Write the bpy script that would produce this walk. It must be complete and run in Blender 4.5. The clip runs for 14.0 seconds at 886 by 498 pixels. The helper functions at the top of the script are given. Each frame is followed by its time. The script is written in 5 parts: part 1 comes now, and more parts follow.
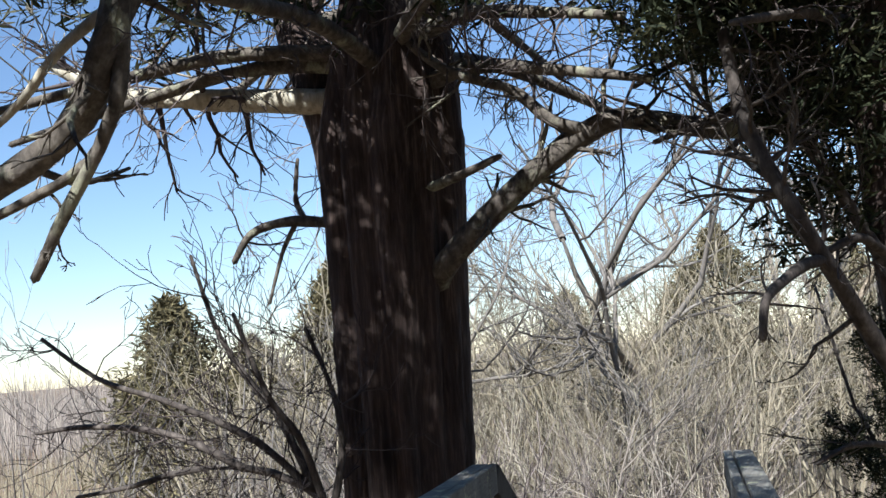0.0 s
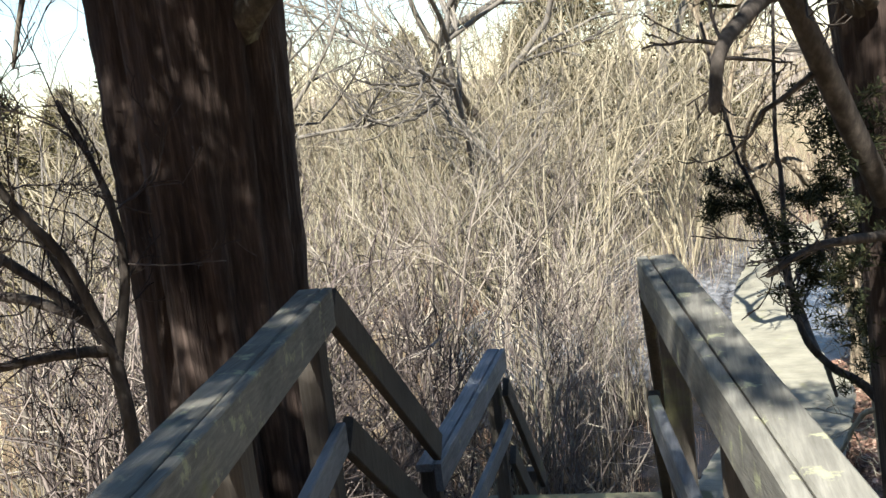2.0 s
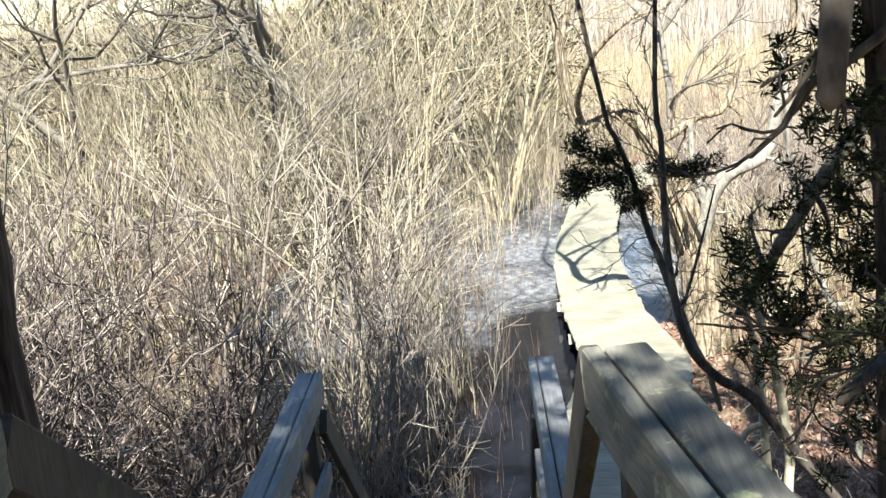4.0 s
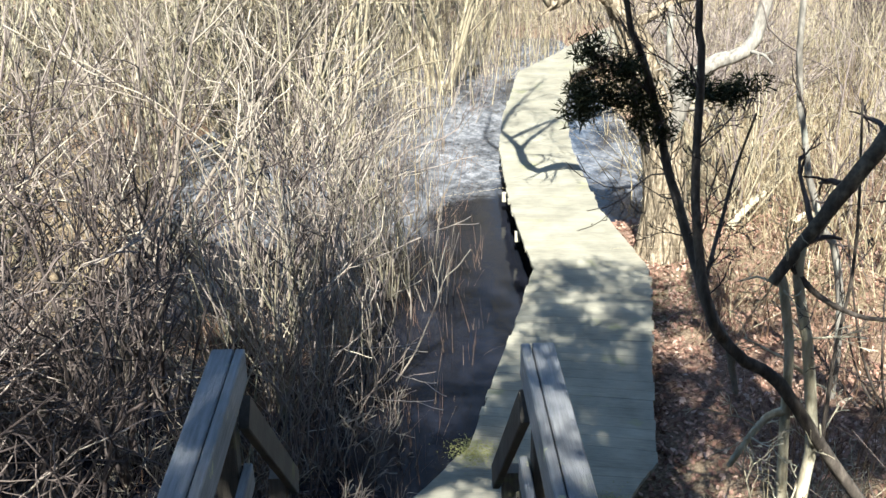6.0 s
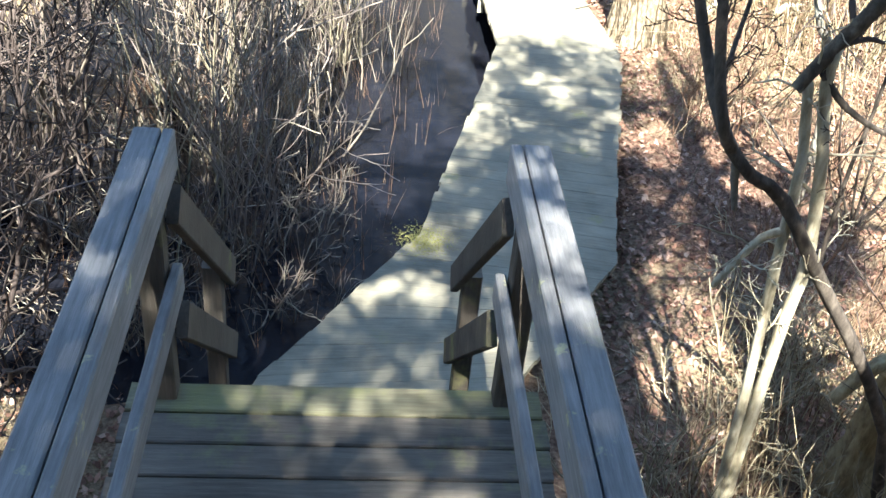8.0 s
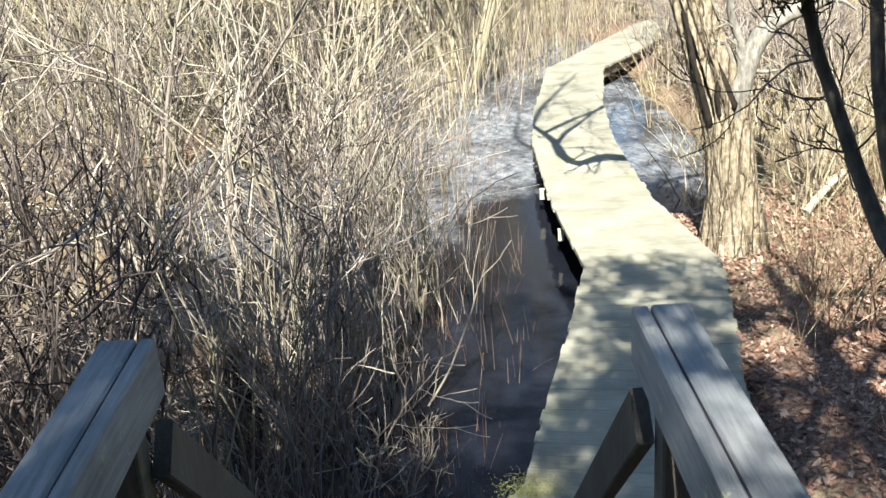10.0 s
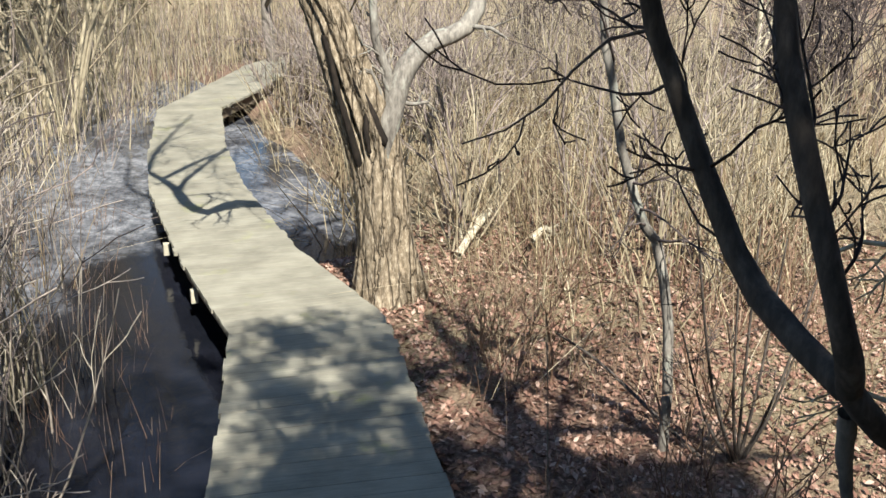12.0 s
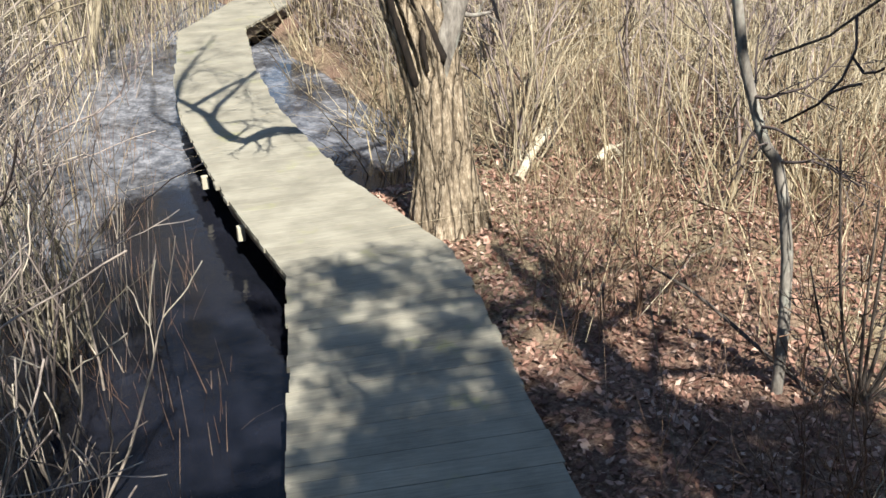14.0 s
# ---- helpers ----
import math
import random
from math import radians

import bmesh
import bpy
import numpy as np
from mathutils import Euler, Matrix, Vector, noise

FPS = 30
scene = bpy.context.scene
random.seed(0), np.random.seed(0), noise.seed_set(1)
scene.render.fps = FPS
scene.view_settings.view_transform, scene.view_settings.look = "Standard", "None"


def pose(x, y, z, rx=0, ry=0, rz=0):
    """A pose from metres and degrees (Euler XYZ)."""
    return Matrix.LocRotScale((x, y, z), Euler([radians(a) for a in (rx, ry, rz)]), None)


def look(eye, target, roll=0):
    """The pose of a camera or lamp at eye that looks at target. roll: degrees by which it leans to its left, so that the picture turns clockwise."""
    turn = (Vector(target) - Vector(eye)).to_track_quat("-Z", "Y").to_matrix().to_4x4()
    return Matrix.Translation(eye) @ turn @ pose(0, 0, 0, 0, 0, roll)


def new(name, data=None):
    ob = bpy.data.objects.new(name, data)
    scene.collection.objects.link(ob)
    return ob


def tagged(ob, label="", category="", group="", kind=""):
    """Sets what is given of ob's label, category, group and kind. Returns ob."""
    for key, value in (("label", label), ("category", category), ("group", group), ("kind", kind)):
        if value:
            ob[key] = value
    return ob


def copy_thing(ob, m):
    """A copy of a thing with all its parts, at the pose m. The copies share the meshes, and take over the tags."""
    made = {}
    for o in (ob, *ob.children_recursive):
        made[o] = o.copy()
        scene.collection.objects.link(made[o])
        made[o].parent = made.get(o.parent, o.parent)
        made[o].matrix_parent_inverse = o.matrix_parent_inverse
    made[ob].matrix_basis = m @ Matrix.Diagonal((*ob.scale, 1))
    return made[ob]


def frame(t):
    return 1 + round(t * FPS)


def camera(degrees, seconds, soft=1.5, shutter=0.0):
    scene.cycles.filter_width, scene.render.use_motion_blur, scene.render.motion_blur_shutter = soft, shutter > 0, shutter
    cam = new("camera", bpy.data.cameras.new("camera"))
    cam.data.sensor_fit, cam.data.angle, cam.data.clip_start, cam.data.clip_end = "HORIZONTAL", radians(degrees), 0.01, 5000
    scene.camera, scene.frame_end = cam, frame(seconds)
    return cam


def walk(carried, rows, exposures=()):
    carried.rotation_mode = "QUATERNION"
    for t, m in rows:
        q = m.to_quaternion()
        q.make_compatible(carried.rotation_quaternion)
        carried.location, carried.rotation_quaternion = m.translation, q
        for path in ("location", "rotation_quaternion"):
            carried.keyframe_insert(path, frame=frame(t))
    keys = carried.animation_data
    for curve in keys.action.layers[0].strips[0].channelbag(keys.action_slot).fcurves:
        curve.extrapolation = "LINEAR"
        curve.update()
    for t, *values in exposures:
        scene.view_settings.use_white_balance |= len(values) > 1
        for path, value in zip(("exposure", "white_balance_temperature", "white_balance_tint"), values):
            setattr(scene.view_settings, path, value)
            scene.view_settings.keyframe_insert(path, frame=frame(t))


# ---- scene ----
cam = camera(47.0, 14.0)
PATH = [
    (0, (1.057, -7.789, 4.179), (0.35, -5.93, 4.386), -4.7),
    (0.5, (0.981, -7.318, 4.272), (0.278, -5.446, 4.335), -7.7),
    (1, (0.888, -7.135, 4.326), (0.186, -5.262, 4.347), -8.0),
    (1.5, (0.709, -6.88, 4.335), (0.096, -4.982, 4.195), -6.4),
    (2, (0.652, -6.407, 4.301), (0.196, -4.486, 3.979), -6.7),
    (2.4, (0.57, -6.069, 4.304), (0.184, -4.15, 3.892), -5.1),
    (3, (0.373, -5.548, 4.313), (0.133, -3.614, 3.863), -6.7),
    (3.2, (0.352, -5.38, 4.283), (0.174, -3.442, 3.825), -6.4),
    (5.3, (0.332, -3.837, 4.332), (0.281, -1.936, 3.712), -4.1),
    (5.5, (0.246, -3.675, 4.308), (0.203, -1.79, 3.642), -3.5),
    (6, (0.11, -3.4, 4.316), (0.165, -1.55, 3.558), -0.4),
    (6.5, (0.083, -3.243, 4.235), (0.213, -1.486, 3.288), 4.0),
    (7, (0.102, -3.018, 4.186), (0.236, -1.373, 3.058), 3.2),
    (7.2, (0.064, -2.984, 4.193), (0.261, -1.369, 3.03), 5.7),
    (9.3, (0.001, -2.3, 3.642), (0.04, -0.519, 2.732), 0.9),
    (9.5, (0.036, -2.243, 3.573), (0.006, -0.42, 2.751), -1.4),
    (10, (0.101, -2.015, 3.445), (0.102, -0.141, 2.748), -3.8),
    (10.5, (0.104, -1.594, 3.222), (0.323, 0.271, 2.534), -2.0),
    (11, (0.14, -1.26, 3.077), (0.363, 0.639, 2.489), -1.5),
    (11.5, (0.118, -0.859, 3.06), (0.566, 0.99, 2.444), -0.2),
    (12, (0.089, -0.652, 3.046), (0.828, 1.097, 2.418), 0.4),
    (12.5, (0.132, -0.388, 3.05), (0.878, 1.341, 2.378), 0.6),
    (13, (0.04, -0.127, 3.053), (0.752, 1.611, 2.367), 4.2),
    (13.5, (-0.046, 0.008, 3.039), (0.681, 1.725, 2.316), 4.5),
    (14, (-0.034, 0.132, 2.911), (0.655, 1.839, 2.13), -1.7),
]
# the clip's camera brightens as it tilts down from the sky
EXPOSURES = [(0.0, 1.15, 5600, 10), (1.0, 1.1, 5750, 10), (1.5, 1.36, 6050, 10), (2.0, 1.6, 6250, 7), (2.5, 1.9, 6250, 4), (3.0, 2.08, 6250, 4), (5.3, 1.8, 6150, 5), (6.0, 1.85, 6150, 5), (7.0, 2.75, 6450, 7), (9.5, 2.27, 6250, 3), (10.0, 1.92, 6300, 3), (11.0, 1.4, 6300, 5), (12.0, 1.22, 6350, 8), (14.0, 1.32, 6350, 10)]
walk(cam, [(t, look(eye, target, roll)) for t, eye, target, roll in PATH], EXPOSURES)


# ---- sky, sun and exposure ----
SUN_FROM = Vector((-0.09, -0.98, 1.03)).normalized()
world = bpy.data.worlds.new("sky")
scene.world = world
world.use_nodes = True
wn = world.node_tree.nodes
sky = wn.new("ShaderNodeTexSky")
sky.sky_type = "NISHITA"
sky.sun_disc = False
sky.sun_elevation = math.asin(SUN_FROM.z)
sky.sun_rotation = math.atan2(SUN_FROM.x, SUN_FROM.y)
sky.air_density = 1.0
sky.dust_density = 0.0
sky.ozone_density = 1.0
world.node_tree.links.new(sky.outputs[0], wn["Background"].inputs[0])
wn["Background"].inputs[1].default_value = 0.068
sun_data = bpy.data.lights.new("sun", "SUN")
sun_data.energy, sun_data.angle, sun_data.color = 5.0, radians(0.55), (1.0, 0.94, 0.86)
sun = new("sun", sun_data)
sun.matrix_world = look(SUN_FROM * 40, (0, 0, 0))


# ---- materials ----
def tex_coord(nt, scale):
    n, l = nt.nodes, nt.links
    tc, mp = n.new("ShaderNodeTexCoord"), n.new("ShaderNodeMapping")
    mp.inputs["Scale"].default_value = scale
    l.new(tc.outputs["Object"], mp.inputs[0])
    return mp.outputs[0]


def board_coord(nt, scale):
    """Coordinates along a board, shifted for each board so that no two share their grain."""
    n, l = nt.nodes, nt.links
    tc, add, mp, far = n.new("ShaderNodeTexCoord"), n.new("ShaderNodeVectorMath"), n.new("ShaderNodeMapping"), n.new("ShaderNodeVectorMath")
    far.operation = "SCALE"
    far.inputs[0].default_value = (31.0, 17.0, 23.0)
    l.new(n.new("ShaderNodeObjectInfo").outputs["Random"], far.inputs["Scale"])
    l.new(tc.outputs["Object"], add.inputs[0])
    l.new(far.outputs[0], add.inputs[1])
    mp.inputs["Scale"].default_value = scale
    l.new(add.outputs[0], mp.inputs[0])
    return mp.outputs[0]


def place_coord(nt):
    return nt.nodes.new("ShaderNodeNewGeometry").outputs["Position"]


def noise_tex(nt, vec, scale, detail=4.0, rough=0.6):
    t = nt.nodes.new("ShaderNodeTexNoise")
    t.inputs["Scale"].default_value, t.inputs["Detail"].default_value = scale, detail
    t.inputs["Roughness"].default_value = rough
    nt.links.new(vec, t.inputs["Vector"])
    return t.outputs["Fac"]


def ramp(nt, fac, stops):
    r = nt.nodes.new("ShaderNodeValToRGB")
    r.color_ramp.elements[0].position, r.color_ramp.elements[0].color = stops[0][0], (*stops[0][1], 1)
    r.color_ramp.elements[1].position, r.color_ramp.elements[1].color = stops[-1][0], (*stops[-1][1], 1)
    for p, c in stops[1:-1]:
        r.color_ramp.elements.new(p).color = (*c, 1)
    nt.links.new(fac, r.inputs[0])
    return r.outputs[0]


def mixed(nt, fac, a, b, blend="MIX"):
    m = nt.nodes.new("ShaderNodeMix")
    m.data_type, m.blend_type = "RGBA", blend
    if isinstance(fac, float):
        m.inputs[0].default_value = fac
    else:
        nt.links.new(fac, m.inputs[0])
    for sock, v in ((m.inputs[6], a), (m.inputs[7], b)):
        if isinstance(v, tuple):
            sock.default_value = (*v, 1)
        else:
            nt.links.new(v, sock)
    return m.outputs[2]


def bumped(nt, height, strength, distance):
    b = nt.nodes.new("ShaderNodeBump")
    b.inputs["Strength"].default_value, b.inputs["Distance"].default_value = strength, distance
    nt.links.new(height, b.inputs["Height"])
    return b.outputs[0]


def material(name, rough=0.85):
    m = bpy.data.materials.new(name)
    m.use_nodes = True
    p = m.node_tree.nodes["Principled BSDF"]
    p.inputs["Roughness"].default_value = rough
    p.inputs["Specular IOR Level"].default_value = 0.25
    return m, m.node_tree, p


def variation(nt, kind):
    if kind == "object":
        return nt.nodes.new("ShaderNodeObjectInfo").outputs["Random"]
    return nt.nodes.new("ShaderNodeNewGeometry").outputs["Random Per Island"]


def varied_material(name, stops, kind="island", rough=0.85, grain=40.0, translucent=0.0):
    """Plant stuff: a colour of its own for each stem or leaf, with fine grain along it."""
    m, nt, p = material(name, rough)
    c = ramp(nt, variation(nt, kind), stops)
    g = noise_tex(nt, tex_coord(nt, (1, 1, 0.35)), grain, 3)
    c = mixed(nt, 0.55, c, ramp(nt, g, [(0.3, (0.35, 0.33, 0.3)), (0.7, (1.0, 1.0, 1.0))]), "MULTIPLY")
    nt.links.new(c, p.inputs["Base Color"])
    if translucent:
        tr = nt.nodes.new("ShaderNodeBsdfTranslucent")
        nt.links.new(c, tr.inputs[0])
        mx = nt.nodes.new("ShaderNodeMixShader")
        mx.inputs[0].default_value = translucent
        out = nt.nodes["Material Output"]
        nt.links.new(p.outputs[0], mx.inputs[1])
        nt.links.new(tr.outputs[0], mx.inputs[2])
        nt.links.new(mx.outputs[0], out.inputs[0])
    return m


def weathered_wood(name, dark, mid, light, moss=0.0, axis=0, lichen=0.0, vary=0.25):
    """Grey, sun-bleached timber with grain along one axis, stains and some green algae."""
    m, nt, p = material(name, 0.82)
    sc = [16.0, 16.0, 16.0]
    sc[axis] = 1.1
    grain = noise_tex(nt, board_coord(nt, tuple(sc)), 5.0, 6, 0.65)
    fine = noise_tex(nt, board_coord(nt, tuple(v * 3 for v in sc)), 6.0, 3)
    stain = noise_tex(nt, place_coord(nt), 2.3, 5, 0.6)
    c = ramp(nt, grain, [(0.28, dark), (0.5, mid), (0.72, light)])
    c = mixed(nt, 0.5, c, ramp(nt, stain, [(0.3, tuple(v * 0.5 for v in mid)), (0.65, light)]), "MIX")
    c = mixed(nt, vary, c, ramp(nt, variation(nt, "object"), [(0.0, (0.7, 0.68, 0.66)), (1.0, (1.0, 1.0, 1.0))]), "MULTIPLY")
    if moss:
        ms = noise_tex(nt, place_coord(nt), 1.4, 6, 0.7)
        c = mixed(nt, ramp(nt, ms, [(0.62 - moss * 0.2, (0, 0, 0)), (0.75 - moss * 0.15, (0.75, 0.75, 0.75))]), c, (0.26, 0.27, 0.1))
    if lichen:
        li = noise_tex(nt, place_coord(nt), 11.0, 6, 0.7)
        c = mixed(nt, ramp(nt, li, [(0.64 - lichen * 0.2, (0, 0, 0)), (0.7 - lichen * 0.2, (0.7, 0.7, 0.7))]), c, (0.44, 0.44, 0.26))
    nt.links.new(c, p.inputs["Base Color"])
    add = nt.nodes.new("ShaderNodeMath")
    add.operation = "ADD"
    nt.links.new(grain, add.inputs[0])
    nt.links.new(fine, add.inputs[1])
    nt.links.new(bumped(nt, add.outputs[0], 0.5, 0.004), p.inputs["Normal"])
    return m


def bark_material(name, dark, mid, light, stretch=(9, 9, 1.1), patches=None, depth=0.02):
    m, nt, p = material(name, 0.9)
    fib = noise_tex(nt, tex_coord(nt, stretch), 3.2, 7, 0.65)
    big = noise_tex(nt, tex_coord(nt, (1, 1, 0.6)), 2.4, 4)
    c = ramp(nt, fib, [(0.38, dark), (0.52, mid), (0.68, light)])
    c = mixed(nt, 0.35, c, ramp(nt, big, [(0.3, tuple(v * 0.55 for v in mid)), (0.7, light)]), "MIX")
    if patches:
        pt = noise_tex(nt, tex_coord(nt, (1, 1, 0.7)), 5.5, 5, 0.65)
        c = mixed(nt, ramp(nt, pt, [(0.55, (0, 0, 0)), (0.66, (0.8, 0.8, 0.8))]), c, patches)
    nt.links.new(c, p.inputs["Base Color"])
    nt.links.new(bumped(nt, fib, 0.8, depth), p.inputs["Normal"])
    return m


def plate_bark(name, dark, mid, light, scale):
    """Bark broken into long raised plates by deep dark fissures."""
    m, nt, p = material(name, 0.92)
    v = tex_coord(nt, scale)
    warp = nt.nodes.new("ShaderNodeTexNoise")
    warp.inputs["Scale"].default_value, warp.inputs["Detail"].default_value = 1.3, 4
    nt.links.new(v, warp.inputs["Vector"])
    vec = mixed(nt, 0.9, v, warp.outputs["Color"], "ADD")
    vo = nt.nodes.new("ShaderNodeTexVoronoi")
    vo.feature = "DISTANCE_TO_EDGE"
    vo.inputs["Scale"].default_value = 1.0
    nt.links.new(vec, vo.inputs["Vector"])
    plate = ramp(nt, vo.outputs["Distance"], [(0.0, (0.15, 0.15, 0.15)), (0.05, (0.7, 0.7, 0.7)), (0.16, (1.0, 1.0, 1.0))])
    fib = noise_tex(nt, tex_coord(nt, (9, 9, 3.5)), 4.0, 6, 0.7)
    c = ramp(nt, fib, [(0.34, tuple(x * 0.45 for x in mid)), (0.5, mid), (0.68, light)])
    c = mixed(nt, plate, dark, c)
    nt.links.new(c, p.inputs["Base Color"])
    hgt = mixed(nt, 0.3, plate, fib, "ADD")
    nt.links.new(bumped(nt, hgt, 1.0, 0.035), p.inputs["Normal"])
    return m


RAIL_WOOD = weathered_wood("weathered_rail_wood", (0.08, 0.08, 0.083), (0.2, 0.204, 0.209), (0.34, 0.345, 0.355), 0.06, 1, 0.12)
UPPER_WOOD = weathered_wood("lichened_rail_wood", (0.065, 0.06, 0.05), (0.17, 0.162, 0.137), (0.33, 0.315, 0.265), 0.12, 1, 0.28)
# darker copy of the rail timber, with shade put into its colour
SHADED_WOOD = weathered_wood("weathered_shaded_wood", (0.035, 0.03, 0.025), (0.085, 0.073, 0.061), (0.16, 0.142, 0.118), 0.15, 2)
DECK_WOOD = weathered_wood("weathered_deck_wood", (0.165, 0.154, 0.118), (0.25, 0.235, 0.18), (0.36, 0.342, 0.266), 0.18, 0, 0.0, 0.3)
# step and landing boards, darker than the deck planks
STEP_WOOD = weathered_wood("dark_step_wood", (0.045, 0.039, 0.033), (0.115, 0.102, 0.088), (0.21, 0.19, 0.16), 0.36, 0)
MOSSY_WOOD = weathered_wood("mossy_edge_wood", (0.08, 0.07, 0.05), (0.17, 0.16, 0.11), (0.28, 0.27, 0.18), 0.55, 0)
BEAM_WOOD = weathered_wood("dark_beam_wood", (0.07, 0.055, 0.04), (0.14, 0.11, 0.08), (0.22, 0.18, 0.13), 0.1, 1)
STUB_WOOD = weathered_wood("sawn_beam_end", (0.3, 0.27, 0.2), (0.42, 0.39, 0.29), (0.52, 0.49, 0.38), 0.0, 1)
CEDAR_BARK = bark_material("shaggy_cedar_bark", (0.01, 0.0065, 0.005), (0.058, 0.04, 0.032), (0.17, 0.125, 0.103), (11, 11, 0.9), None, 0.03)
LIMB_BARK = bark_material("limb_bark", (0.03, 0.024, 0.02), (0.1, 0.083, 0.066), (0.22, 0.195, 0.15), (7, 7, 5), (0.33, 0.33, 0.22), 0.012)
PINE_BARK = plate_bark("plated_tree_bark", (0.13, 0.1, 0.066), (0.25, 0.2, 0.135), (0.5, 0.43, 0.32), (10.0, 10.0, 1.5))
# near-black rot that also carries the shade inside splits and hollows
SHADED_ROT_WOOD = bark_material("shaded_rot_wood", (0.006, 0.005, 0.004), (0.016, 0.012, 0.009), (0.04, 0.03, 0.022), (9, 9, 3), None, 0.02)
SAPLING_BARK = bark_material("sapling_bark", (0.09, 0.08, 0.07), (0.2, 0.18, 0.15), (0.36, 0.34, 0.29), (9, 9, 3), (0.36, 0.37, 0.31), 0.004)
DARK_BARK = bark_material("dark_sapling_bark", (0.025, 0.02, 0.017), (0.075, 0.062, 0.052), (0.17, 0.145, 0.118), (9, 9, 3), None, 0.004)
PALE_WOOD = bark_material("bleached_dead_wood", (0.24, 0.2, 0.13), (0.48, 0.43, 0.31), (0.68, 0.64, 0.5), (8, 8, 2), None, 0.006)
STUMP_WOOD = bark_material("broken_yellow_wood", (0.1, 0.06, 0.03), (0.36, 0.28, 0.15), (0.55, 0.47, 0.3), (7, 7, 2), None, 0.02)
TWIG = varied_material("shrub_twig_bark", [(0.0, (0.09, 0.072, 0.065)), (0.4, (0.21, 0.175, 0.15)), (0.75, (0.38, 0.33, 0.265)), (1.0, (0.56, 0.5, 0.39))])
DARK_TWIG = varied_material("dark_twig_bark", [(0.0, (0.045, 0.035, 0.033)), (0.6, (0.1, 0.08, 0.073)), (1.0, (0.17, 0.14, 0.122))])
PURPLE_TWIG = varied_material("purplish_twig_bark", [(0.0, (0.09, 0.07, 0.066)), (0.5, (0.24, 0.195, 0.175)), (1.0, (0.44, 0.38, 0.32))])
STRAW_TWIG = varied_material("tan_twig_bark", [(0.0, (0.11, 0.09, 0.066)), (0.5, (0.27, 0.235, 0.165)), (1.0, (0.48, 0.44, 0.31))])
PALE_TWIG = varied_material("pale_brush_bark", [(0.0, (0.2, 0.165, 0.11)), (0.5, (0.36, 0.31, 0.21)), (1.0, (0.52, 0.46, 0.33))])
GREY_TWIG = varied_material("grey_tree_bark", [(0.0, (0.09, 0.08, 0.068)), (0.5, (0.18, 0.16, 0.135)), (1.0, (0.31, 0.28, 0.235))])
STRAW = varied_material("dry_reed_straw", [(0.0, (0.1, 0.07, 0.045)), (0.35, (0.32, 0.25, 0.15)), (0.75, (0.56, 0.47, 0.3)), (1.0, (0.74, 0.67, 0.48))], translucent=0.25)
RUST = varied_material("rusty_dry_stems", [(0.0, (0.15, 0.085, 0.055)), (0.5, (0.3, 0.19, 0.125)), (1.0, (0.45, 0.33, 0.23))], translucent=0.2)
MARSH = varied_material("pale_marsh_grass", [(0.0, (0.29, 0.235, 0.15)), (0.5, (0.48, 0.41, 0.27)), (1.0, (0.63, 0.56, 0.39))], translucent=0.2)
LEAF = varied_material("fallen_leaves", [(0.0, (0.1, 0.05, 0.036)), (0.4, (0.25, 0.14, 0.1)), (0.8, (0.42, 0.26, 0.19)), (1.0, (0.56, 0.42, 0.33))], grain=60.0)
NEEDLE = varied_material("dark_cedar_foliage", [(0.0, (0.02, 0.026, 0.012)), (0.6, (0.045, 0.055, 0.024)), (1.0, (0.1, 0.095, 0.045))], grain=30.0, translucent=0.15)
BROWN_NEEDLE = varied_material("winter_cedar_foliage", [(0.0, (0.07, 0.062, 0.03)), (0.6, (0.14, 0.12, 0.06)), (1.0, (0.24, 0.2, 0.1))], grain=30.0)
# horizon thicket, paled with some distance haze in the colour
FAR_BRUSH = varied_material("distant_brush", [(0.0, (0.22, 0.185, 0.16)), (0.5, (0.34, 0.29, 0.24)), (1.0, (0.48, 0.42, 0.34))])
GRASS_BLADE = varied_material("green_moss_tuft", [(0.0, (0.2, 0.2, 0.05)), (1.0, (0.46, 0.45, 0.16))])


def ground_material():
    m, nt, p = material("marsh_ground", 0.95)
    v = tex_coord(nt, (1, 1, 1))
    fine, mid, big = noise_tex(nt, v, 34, 5, 0.7), noise_tex(nt, v, 5.5, 5), noise_tex(nt, v, 0.35, 4)
    a = ramp(nt, fine, [(0.32, (0.085, 0.05, 0.035)), (0.52, (0.24, 0.155, 0.11)), (0.7, (0.42, 0.31, 0.22))])
    b = ramp(nt, fine, [(0.32, (0.12, 0.09, 0.055)), (0.52, (0.3, 0.24, 0.15)), (0.7, (0.46, 0.39, 0.25))])
    c = mixed(nt, ramp(nt, big, [(0.42, (0, 0, 0)), (0.58, (1, 1, 1))]), a, b)
    c = mixed(nt, 0.5, c, ramp(nt, mid, [(0.3, (0.45, 0.42, 0.4)), (0.7, (1, 1, 1))]), "MULTIPLY")
    nt.links.new(c, p.inputs["Base Color"])
    nt.links.new(bumped(nt, fine, 0.9, 0.03), p.inputs["Normal"])
    return m


